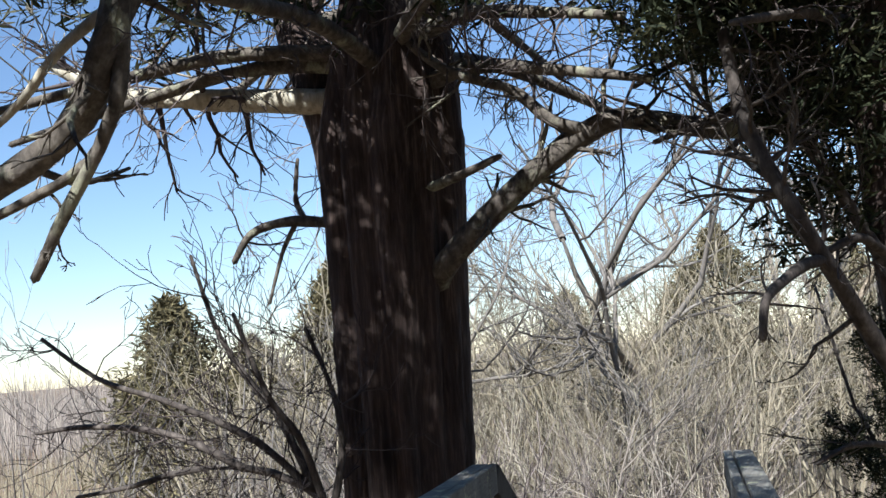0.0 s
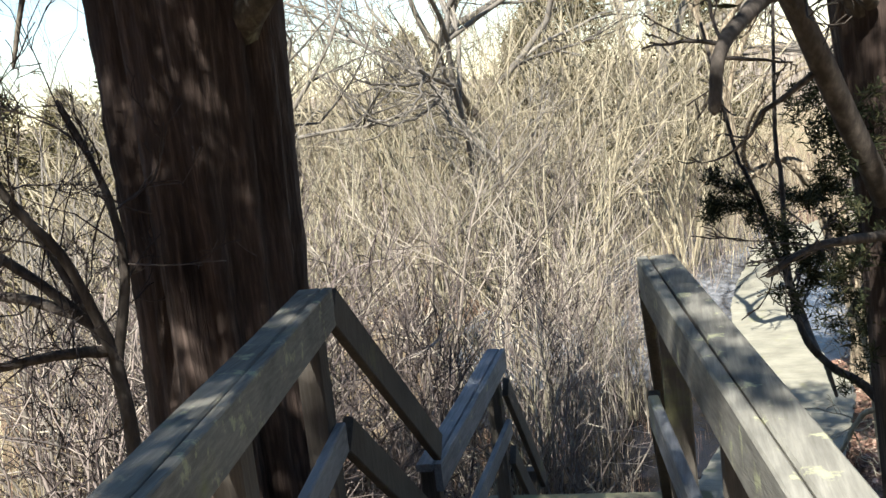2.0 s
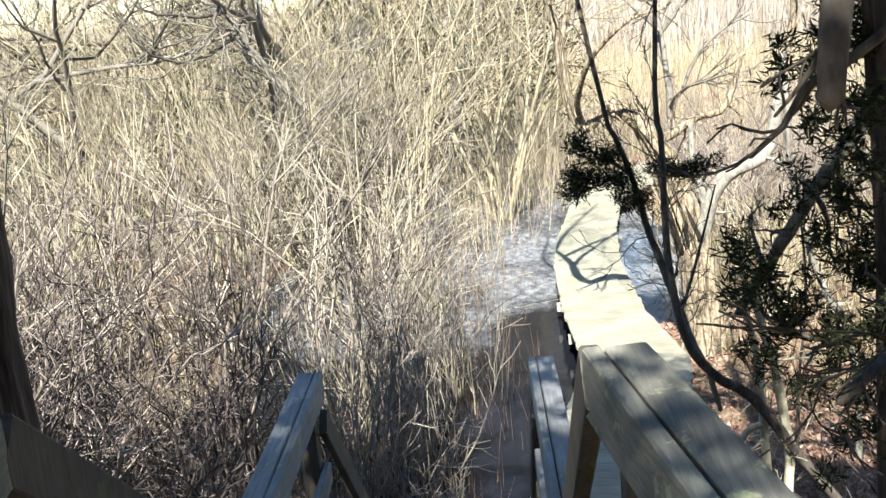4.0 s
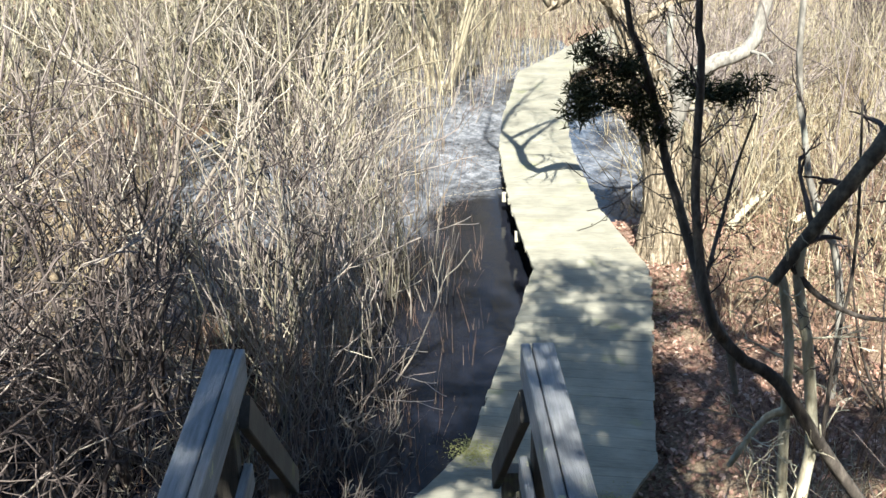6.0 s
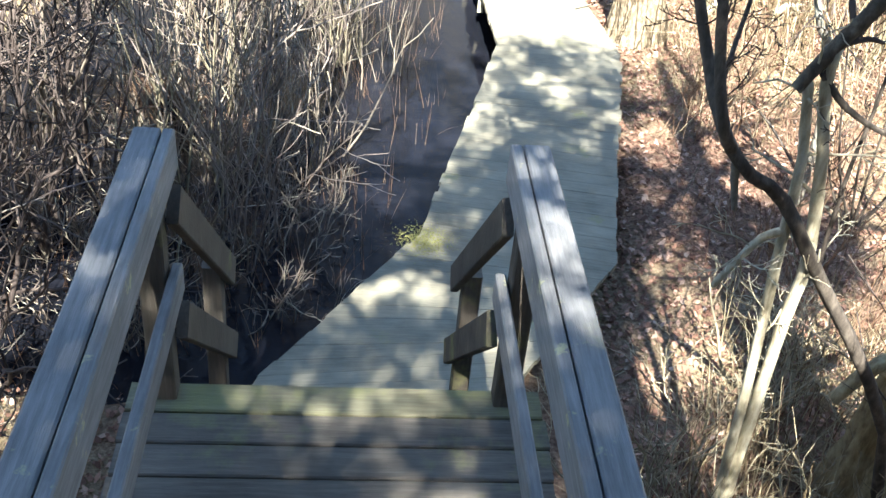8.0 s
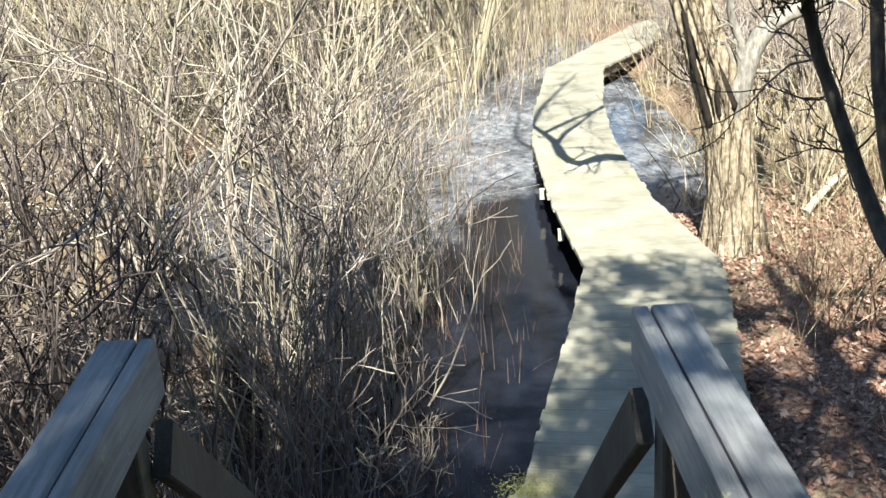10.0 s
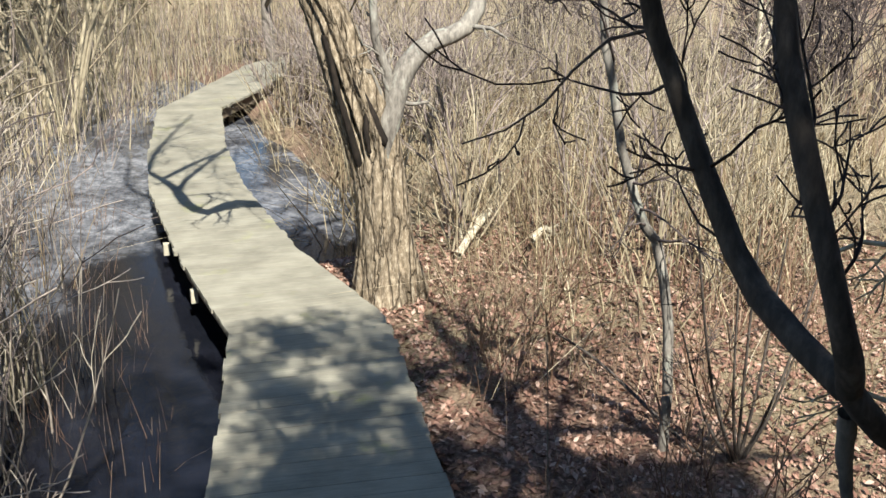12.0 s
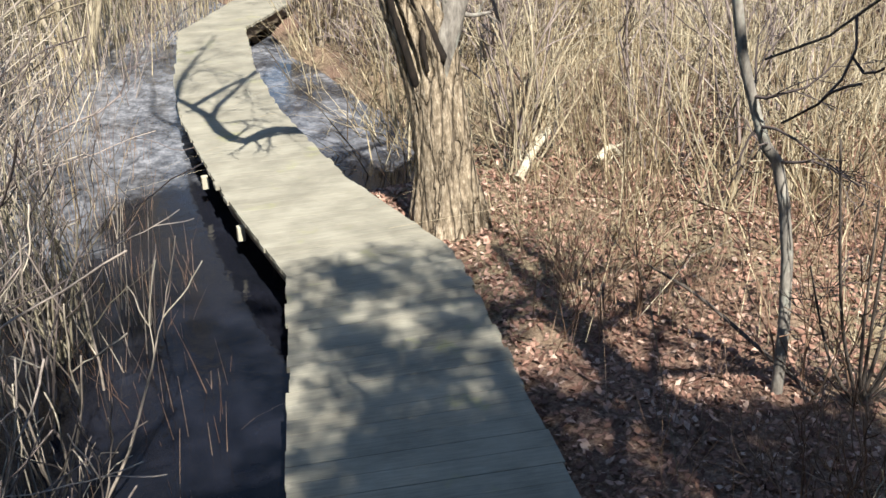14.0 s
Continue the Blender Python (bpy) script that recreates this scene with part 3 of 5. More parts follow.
build_railing(1, "weathered grey timber railing with lichen, beside the boardwalk")


# ---- trees by the steps ----
def fluted_trunk(name, parent, mat, line, radii, ridges, depth, seed, sides=72, rings=60, grooves=()):
    """A trunk with long bark strips: ridges run up it, wander and break."""
    rng = np.random.default_rng(seed)
    line, radii = np.asarray(line, dtype=float), np.asarray(radii, dtype=float)
    t = np.linspace(0, 1, rings)
    key = np.linspace(0, 1, len(line))
    pts = np.stack([np.interp(t, key, line[:, k]) for k in range(3)], axis=1)
    rad = np.interp(t, key, radii)
    ang = np.arange(sides) * 2 * np.pi / sides
    length = np.linalg.norm(np.diff(line, axis=0), axis=1).sum()
    r = np.ones((rings, sides))
    for _ in range(ridges):
        k = rng.integers(2, 17)
        r += depth * rng.normal() / math.sqrt(k) * np.cos(k * ang[None, :] + rng.uniform(0, 6.28) + np.sin(t * length * rng.uniform(0.3, 0.9) + rng.uniform(0, 6))[:, None] * rng.uniform(0.1, 0.6))
    strips = np.abs(np.sin(ang[None, :] * 13 + 0.5 * np.sin(t * length * 1.3)[:, None] + 0.8 * np.sin(3 * ang)[None, :])) ** 0.6
    for at, wide, deep, lo, hi in grooves:
        off = (ang[None, :] - radians(at) - 0.12 * np.sin(t * length * 1.1)[:, None] + np.pi) % (2 * np.pi) - np.pi
        r -= deep * np.exp(-(off / wide) ** 2) * smooth01((t - lo) / 0.08)[:, None] * smooth01((hi - t) / 0.08)[:, None]
    r += depth * 0.55 * (strips - 0.5) + depth * 0.16 * rng.normal(size=r.shape)
    v = pts[:, None, :] + (rad[:, None] * r)[:, :, None] * np.stack([np.cos(ang), np.sin(ang), 0 * ang], axis=1)[None]
    i = np.arange(rings - 1)[:, None] * sides + np.arange(sides)[None]
    j = np.arange(rings - 1)[:, None] * sides + (np.arange(sides)[None] + 1) % sides
    f = np.stack([i, j, j + sides, i + sides], axis=-1).reshape(-1, 4)
    cap = np.arange(sides)[None] + (rings - 1) * sides
    return link_mesh(name, v.reshape(-1, 3), [f, cap], mat, parent, smooth=True)


def curve_pts(pts, n=14):
    """A smooth line through a few points."""
    p = np.asarray(pts, dtype=float)
    t = np.linspace(0, len(p) - 1, n)
    i = np.clip(t.astype(int), 0, len(p) - 2)
    f = (t - i)[:, None]
    a, b = p[np.maximum(i - 1, 0)], p[np.minimum(i + 2, len(p) - 1)]
    q, r = p[i], p[i + 1]
    return 0.5 * (2 * q + (r - a) * f + (2 * a - 5 * q + 4 * r - b) * f ** 2 + (3 * q - a - 3 * r + b) * f ** 3)


def limb(parent, pts, r0, r1, seed, mat, twigs=0, twig_len=0.5, name="limb", twig_mat=None, lift=0.0):
    rng = np.random.default_rng(seed)
    line = curve_pts(pts)
    tb = Tubes()
    tb.tube(line, np.linspace(r0, r1, len(line)), 9, 0.07, rng)
    ob = tb.link(name, mat, parent)
    if twigs:
        tw = Tubes()
        for _ in range(twigs):
            i = rng.integers(3, len(line) - 1)
            d = unit(unit(line[i + 1] - line[i]) * 0.6 + rng.normal(size=3))
            branch_out(tw, rng, line[i], d, twig_len * rng.uniform(0.5, 1.3), r1 * 0.42, 2, 3, 0.2, lift)
        tagged(tw.link("twig", twig_mat or mat, ob), kind="stuff")
    return line


def crown_points(rng, centre, size, count):
    p = rng.normal(size=(count, 3))
    p /= np.linalg.norm(p, axis=1)[:, None]
    p *= rng.uniform(0.15, 1.0, count)[:, None] ** 0.6
    return np.asarray(centre) + p * np.asarray(size)


def foliage(parent, rng, clumps, mat, size=0.16, count=30, name="foliage"):
    """Evergreen sprays: clumps are (centre, radii, number of bunches)."""
    pts = np.concatenate([crown_points(rng, c, s, n) for c, s, n in clumps])
    v, f = sprigs(rng, pts, size, count)
    return link_mesh(name, v, f, mat, parent)


def build_big_cedar():
    rng = np.random.default_rng(21)
    tree = thing("cedar_tree", "massive old cedar with shaggy dark red-brown bark beside the railing", "tree")
    fluted_trunk("trunk", tree, CEDAR_BARK, [(-1.50, -2.1, 0.9), (-1.47, -2.1, 2.4), (-1.46, -2.1, 3.4), (-1.43, -2.1, 4.5), (-1.41, -2.1, 5.5), (-1.30, -2.1, 6.6), (-1.2, -2.1, 8.2)],
                 [0.55, 0.41, 0.375, 0.40, 0.44, 0.30, 0.22], 12, 0.06, 3, 96, 80, ((-78, 0.16, 0.3, 0.05, 0.95), (-112, 0.1, 0.14, 0.2, 0.9), (-55, 0.1, 0.12, 0.1, 0.8)))
    fluted_trunk("stem", tree, CEDAR_BARK, [(-1.62, -2.08, 4.9), (-1.75, -2.05, 5.6), (-2.0, -2.0, 6.3), (-2.3, -1.9, 7.8)], [0.2, 0.19, 0.17, 0.12], 8, 0.05, 4, 40, 24)
    limb(tree, [(-1.3, -2.1, 4.5), (-1.12, -2.2, 4.62), (-0.98, -2.3, 4.74), (-0.6, -2.3, 5.05), (-0.13, -2.3, 5.34), (0.13, -2.3, 5.38), (0.61, -2.3, 5.23), (1.25, -2.3, 5.2)], 0.09, 0.045, 31, LIMB_BARK, 16, 0.45)
    limb(tree, [(-0.1, -2.3, 5.34), (-0.3, -2.4, 5.42), (-0.5, -2.4, 5.62), (-0.85, -2.45, 5.78), (-1.1, -2.4, 6.0)], 0.04, 0.025, 32, LIMB_BARK, 12, 0.4)
    limb(tree, [(-1.15, -2.3, 5.14), (-0.85, -2.35, 5.2), (-0.62, -2.35, 5.27)], 0.035, 0.018, 33, LIMB_BARK)
    limb(tree, [(-1.7, -2.2, 5.8), (-2.15, -2.3, 5.86), (-2.6, -2.4, 5.92), (-3.2, -2.4, 6.06), (-3.7, -2.4, 6.35)], 0.085, 0.05, 34, PALE_WOOD, 18, 0.5, twig_mat=DARK_TWIG)
    limb(tree, [(-1.78, -2.1, 5.05), (-2.1, -2.15, 5.1), (-2.35, -2.2, 5.05), (-2.5, -2.2, 4.88)], 0.04, 0.02, 35, LIMB_BARK, 4, 0.35, twig_mat=DARK_TWIG)
    limb(tree, [(-2.0, -2.15, 5.1), (-2.08, -2.1, 5.25), (-2.05, -2.1, 5.5)], 0.022, 0.012, 36, LIMB_BARK, 6, 0.4, twig_mat=DARK_TWIG)
    limb(tree, [(-2.05, -2.15, 5.1), (-2.2, -2.1, 4.92), (-2.32, -2.1, 4.6)], 0.02, 0.01, 37, LIMB_BARK, 3, 0.3, twig_mat=DARK_TWIG)
    # lichened, broken boughs that hang over the path
    limb(tree, [(-1.35, -2.3, 7.3), (-1.3, -3.4, 6.8), (-1.2, -4.6, 6.1), (-1.22, -4.9, 5.43), (-1.36, -4.9, 5.16), (-1.6, -4.9, 5.0), (-2.1, -4.9, 4.82)], 0.09, 0.045, 38, LIMB_BARK, 14, 0.35)
    limb(tree, [(-1.18, -4.9, 5.6), (-1.2, -4.9, 5.25), (-1.28, -4.9, 5.05), (-1.5, -4.9, 4.75), (-1.62, -4.9, 4.57)], 0.035, 0.018, 39, LIMB_BARK, 3, 0.12)
    limb(tree, [(-1.3, -4.9, 5.02), (-1.4, -4.9, 4.94), (-1.6, -4.9, 4.87), (-1.95, -4.9, 4.78)], 0.022, 0.018, 40, LIMB_BARK, 3, 0.2)
    limb(tree, [(-1.2, -4.8, 5.6), (-1.45, -4.9, 5.4), (-1.7, -4.9, 5.2), (-2.1, -4.9, 5.0)], 0.025, 0.012, 41, PALE_WOOD, 6, 0.3)
    # the boughs of the crown
    for k in range(15):
        az = k * 2.4 + rng.uniform(-0.3, 0.3)
        z = rng.uniform(5.75, 7.2)
        ln = rng.uniform(1.5, 2.9)
        d = np.array([math.cos(az), math.sin(az), 0])
        a = np.array([-1.35, -2.1, z])
        limb(tree, [a, a + d * ln * 0.35 + [0, 0, 0.05], a + d * ln * 0.7 + [0, 0, -0.12], a + d * ln + [0, 0, -0.3]], 0.06, 0.02, 50 + k, LIMB_BARK, 14, 0.6, "bough", TWIG if k % 3 == 0 else DARK_TWIG, -0.05)
    foliage(tree, rng, [((-1.3, -2.6, 6.45), (2.2, 1.0, 0.45), 34), ((-0.2, -2.7, 6.4), (1.2, 0.9, 0.42), 50), ((-2.6, -2.8, 6.6), (1.0, 0.9, 0.3), 30), ((-1.2, -2.1, 7.4), (1.8, 1.4, 0.4), 26), ((-0.7, -1.4, 8.4), (1.2, 1.2, 0.6), 70)], NEEDLE, 0.14, 40)
    return tree


def build_side_cedar():
    rng = np.random.default_rng(22)
    tree = thing("cedar_tree", "dark evergreen cedar with low crooked limbs beside the railing", "tree")
    fluted_trunk("trunk", tree, CEDAR_BARK, [(1.62, -2.2, 0.9), (1.52, -2.25, 2.5), (1.45, -2.3, 3.6), (1.36, -2.35, 4.6), (1.34, -2.35, 5.6), (1.5, -2.4, 7.6)], [0.2, 0.15, 0.13, 0.13, 0.11, 0.07], 8, 0.06, 6, 36, 36)
    limb(tree, [(1.04, -3.0, 4.46), (0.95, -3.15, 4.44), (0.86, -3.35, 4.37), (0.79, -3.5, 4.29), (0.765, -3.54, 4.14)], 0.032, 0.016, 71, DARK_BARK, 4, 0.25)
    limb(tree, [(1.38, -2.5, 3.7), (1.12, -2.9, 4.25), (0.92, -3.1, 4.7), (0.75, -3.0, 5.15), (0.7, -2.9, 5.6)], 0.045, 0.03, 72, DARK_BARK, 24, 0.5)
    limb(tree, [(1.36, -2.4, 4.3), (1.15, -2.6, 4.75), (0.95, -2.7, 5.2), (0.9, -2.7, 5.7)], 0.036, 0.02, 73, DARK_BARK, 24, 0.5)
    limb(tree, [(1.42, -2.4, 3.55), (1.25, -2.8, 3.62), (1.05, -3.1, 3.66), (0.9, -3.2, 3.6)], 0.022, 0.008, 74, DARK_BARK, 6, 0.25)
    limb(tree, [(1.36, -2.5, 4.4), (1.2, -2.8, 4.55), (1.05, -3.0, 4.5)], 0.03, 0.015, 75, DARK_BARK, 6, 0.3)
    for k in range(16):
        az, z, ln = k * 2.4, rng.uniform(5.25, 6.8), rng.uniform(0.7, 1.5)
        d = np.array([math.cos(az), math.sin(az), 0])
        a = np.array([1.4, -2.35, z])
        limb(tree, [a, a + d * ln * 0.5, a + d * ln + [0, 0, -0.15]], 0.04, 0.014, 80 + k, DARK_BARK, 10, 0.5, "bough", DARK_TWIG, -0.03)
    foliage(tree, rng, [((1.2, -2.5, 6.1), (1.3, 1.2, 0.7), 190), ((0.7, -2.8, 5.75), (0.6, 0.6, 0.35), 110), ((1.2, -2.5, 5.2), (0.5, 0.5, 0.5), 110), ((1.0, -2.4, 4.75), (0.3, 0.4, 0.3), 26), ((1.3, -2.6, 6.7), (1.1, 1.0, 0.4), 120)], NEEDLE, 0.1, 34)
    foliage(tree, rng, [((1.42, -2.5, 3.8), (0.36, 0.5, 0.45), 60), ((1.5, -2.1, 3.2), (0.38, 0.5, 0.45), 60), ((1.25, -1.9, 3.5), (0.3, 0.4, 0.3), 20), ((1.12, -2.1, 3.35), (0.2, 0.3, 0.2), 18), ((1.28, -2.2, 4.05), (0.22, 0.3, 0.2), 30)], NEEDLE, 0.042, 84)


def build_shade_cedar(seed, base, top, label, clumps, lo, reach, size=0.15, count=34):
    """A cedar added off to the side, where it throws the dappled shade."""
    rng = np.random.default_rng(seed)
    tree = thing("cedar_tree", label, "tree")
    x, y = base
    z0 = float(land(x, y)) - 0.3
    fluted_trunk("trunk", tree, CEDAR_BARK, [(x, y, z0), (x, y, 4.0), (x - 0.05, y, 6.0), (x - 0.1, y, top)], [0.3, 0.24, 0.16, 0.05], 8, 0.05, seed, 36, 30)
    for k in range(14):
        az, z, ln = k * 2.4, lo + (top - lo - 0.6) * k / 14, rng.uniform(0.7, 1.0) * reach
        d = np.array([math.cos(az), math.sin(az), 0])
        a = np.array([x, y, z])
        limb(tree, [a, a + d * ln * 0.5 + [0, 0, 0.1], a + d * ln + [0, 0, -0.1]], 0.06, 0.016, seed * 10 + k, LIMB_BARK, 5, 0.7, "bough", DARK_TWIG)
    foliage(tree, rng, clumps, NEEDLE, size, count)


def build_young_cedar():
    rng = np.random.default_rng(24)
    tree = thing("young_cedar", "slender forked young cedar with one dark green spray", "tree")
    fork = (1.5, 0.68, 2.18)
    limb(tree, [(2.95, 0.85, -0.3), (2.75, 0.75, 0.5), (2.35, 0.7, 1.15), (2.06, 0.7, 1.55), (1.93, 0.7, 1.74), (1.77, 0.7, 1.96), (1.6, 0.68, 2.07), fork], 0.033, 0.028, 121, DARK_BARK, 0, 0.4, "trunk", DARK_TWIG)
    limb(tree, [fork, (1.47, 0.88, 2.27), (1.44, 1.0, 2.4), (1.35, 1.1, 2.7), (1.29, 1.13, 2.88), (1.24, 1.15, 3.11), (1.14, 1.15, 3.4), (1.07, 1.15, 3.58), (0.9, 1.2, 4.5)], 0.03, 0.012, 122, DARK_BARK, 14, 0.42, "stem", DARK_TWIG, 0.03)
    limb(tree, [fork, (1.42, 0.62, 2.3), (1.36, 0.67, 2.55), (1.34, 0.8, 2.91), (1.35, 0.9, 3.42), (1.33, 0.95, 3.65), (1.38, 1.05, 4.6)], 0.028, 0.012, 123, DARK_BARK, 14, 0.42, "stem", DARK_TWIG, 0.03)
    limb(tree, [(1.55, 0.72, 2.1), (1.58, 0.74, 1.98), (1.61, 0.74, 1.86)], 0.022, 0.012, 124, SAPLING_BARK, 0, 0.2, "stub")
    limb(tree, [(1.38, 0.65, 2.48), (1.5, 0.9, 2.62), (1.63, 1.15, 2.83), (1.7, 1.15, 3.1)], 0.012, 0.005, 125, DARK_BARK, 2, 0.2, "limb", DARK_TWIG)
    limb(tree, [(2.04, 0.7, 1.58), (2.08, 0.8, 2.0), (2.15, 0.9, 2.5), (2.12, 1.0, 3.2)], 0.012, 0.005, 127, DARK_BARK, 5, 0.3, "limb", DARK_TWIG)
    limb(tree, [(1.2, 1.15, 3.2), (1.08, 1.15, 3.3), (0.95, 1.15, 3.38), (0.88, 1.15, 3.43)], 0.01, 0.005, 126, DARK_BARK, 6, 0.12, "limb", DARK_TWIG)
    foliage(tree, rng, [((0.9, 1.15, 3.4), (0.08, 0.1, 0.07), 10), ((0.92, 1.15, 3.22), (0.09, 0.12, 0.09), 20), ((0.88, 1.15, 3.13), (0.08, 0.1, 0.05), 12), ((1.05, 1.15, 3.33), (0.12, 0.14, 0.06), 18), ((1.12, 1.15, 3.17), (0.15, 0.14, 0.07), 26), ((1.2, 1.15, 3.05), (0.1, 0.1, 0.05), 12), ((1.38, 1.15, 3.22), (0.1, 0.12, 0.05), 10), ((1.54, 1.15, 3.18), (0.14, 0.12, 0.05), 15), ((1.65, 1.15, 3.22), (0.08, 0.08, 0.06), 6)], NEEDLE, 0.05, 44)


def build_pine():
    tree = thing("forked_tree", "rough-barked leaning tree, forked low beside the boardwalk", "tree")
    fluted_trunk("trunk", tree, PINE_BARK, [(3.06, 7.6, -0.7), (3.03, 7.56, -0.2), (2.98, 7.5, 0.25), (2.93, 7.5, 0.8), (2.85, 7.5, 1.25), (2.68, 7.5, 1.75), (2.5, 7.5, 2.25), (2.3, 7.5, 2.6)], [0.42, 0.31, 0.225, 0.21, 0.225, 0.2, 0.17, 0.12], 10, 0.11, 14, 72, 90, ((-120, 0.22, 0.42, 0.46, 1.0), (-70, 0.14, 0.36, 0.42, 0.66), (-150, 0.2, 0.36, 0.46, 1.0), (-95, 0.08, 0.14, 0.1, 0.4)))
    # dark strips half sunk in the bark stand in for shaded gashes
    limb(tree, [(2.56, 7.40, 2.02), (2.63, 7.355, 1.85), (2.68, 7.335, 1.7), (2.77, 7.32, 1.52), (2.83, 7.31, 1.37), (2.9, 7.32, 1.2)], 0.016, 0.05, 151, SHADED_ROT_WOOD, 0, 0.2, "shaded_split")
    limb(tree, [(2.44, 7.42, 2.1), (2.50, 7.41, 1.85), (2.55, 7.4, 1.6), (2.62, 7.4, 1.35), (2.72, 7.42, 1.0)], 0.022, 0.034, 152, SHADED_ROT_WOOD, 0, 0.2, "shaded_split")
    limb(tree, [(2.77, 7.33, 1.45), (2.75, 7.31, 1.3), (2.78, 7.31, 1.12)], 0.03, 0.016, 153, SHADED_ROT_WOOD, 0, 0.2, "shaded_split")
    limb(tree, [(2.86, 7.52, 0.8), (2.95, 7.45, 1.2), (3.03, 7.4, 1.5), (3.12, 7.4, 1.76), (3.32, 7.4, 1.98), (3.6, 7.4, 2.08), (3.8, 7.4, 2.3), (3.95, 7.5, 3.2)], 0.115, 0.065, 141, SAPLING_BARK, 5, 0.4)
    limb(tree, [(3.0, 7.4, 1.4), (2.98, 7.4, 1.75), (2.88, 7.4, 2.05), (2.85, 7.4, 2.6)], 0.05, 0.03, 142, SAPLING_BARK, 4, 0.4)
    # the crooked top that arches out over the planks
    limb(tree, [(2.36, 7.5, 2.5), (2.14, 7.42, 2.74), (1.92, 7.4, 2.9), (1.7, 7.4, 2.7), (1.55, 7.4, 2.66), (1.4, 7.4, 3.1), (1.35, 7.4, 3.7), (1.22, 7.4, 4.25), (1.05, 7.4, 4.8)], 0.1, 0.045, 143, PINE_BARK, 10, 0.5)
    limb(tree, [(1.58, 7.4, 2.7), (1.5, 7.1, 3.0), (1.62, 6.6, 3.5), (2.0, 6.3, 3.9), (2.4, 6.3, 4.0)], 0.04, 0.015, 144, PINE_BARK, 4, 0.5)
    limb(tree, [(1.35, 7.4, 3.6), (1.5, 7.5, 4.1), (1.75, 7.6, 4.6), (2.15, 7.7, 5.5)], 0.045, 0.02, 147, PINE_BARK, 12, 0.9)
    limb(tree, [(1.2, 7.4, 4.3), (1.7, 7.5, 5.0), (2.2, 7.6, 5.6), (2.5, 7.8, 6.8)], 0.045, 0.02, 148, PINE_BARK, 16, 1.0)
    limb(tree, [(1.05, 7.4, 4.75), (1.2, 7.5, 5.7), (1.5, 7.6, 6.8), (1.9, 7.7, 8.2)], 0.045, 0.02, 149, PINE_BARK, 20, 1.1)
    limb(tree, [(1.05, 7.4, 4.75), (0.8, 7.4, 5.6), (0.9, 7.6, 7.0)], 0.04, 0.015, 150, PINE_BARK, 12, 1.0)
    limb(tree, [(2.42, 7.5, 2.4), (2.65, 7.5, 2.48), (2.95, 7.5, 2.66), (3.3, 7.55, 2.75), (3.5, 7.6, 3.3)], 0.065, 0.035, 146, PINE_BARK, 8, 0.5)
    limb(tree, [(3.95, 7.5, 3.1), (4.1, 7.5, 3.8), (4.0, 7.3, 4.6)], 0.06, 0.03, 145, PINE_BARK, 8, 0.8)


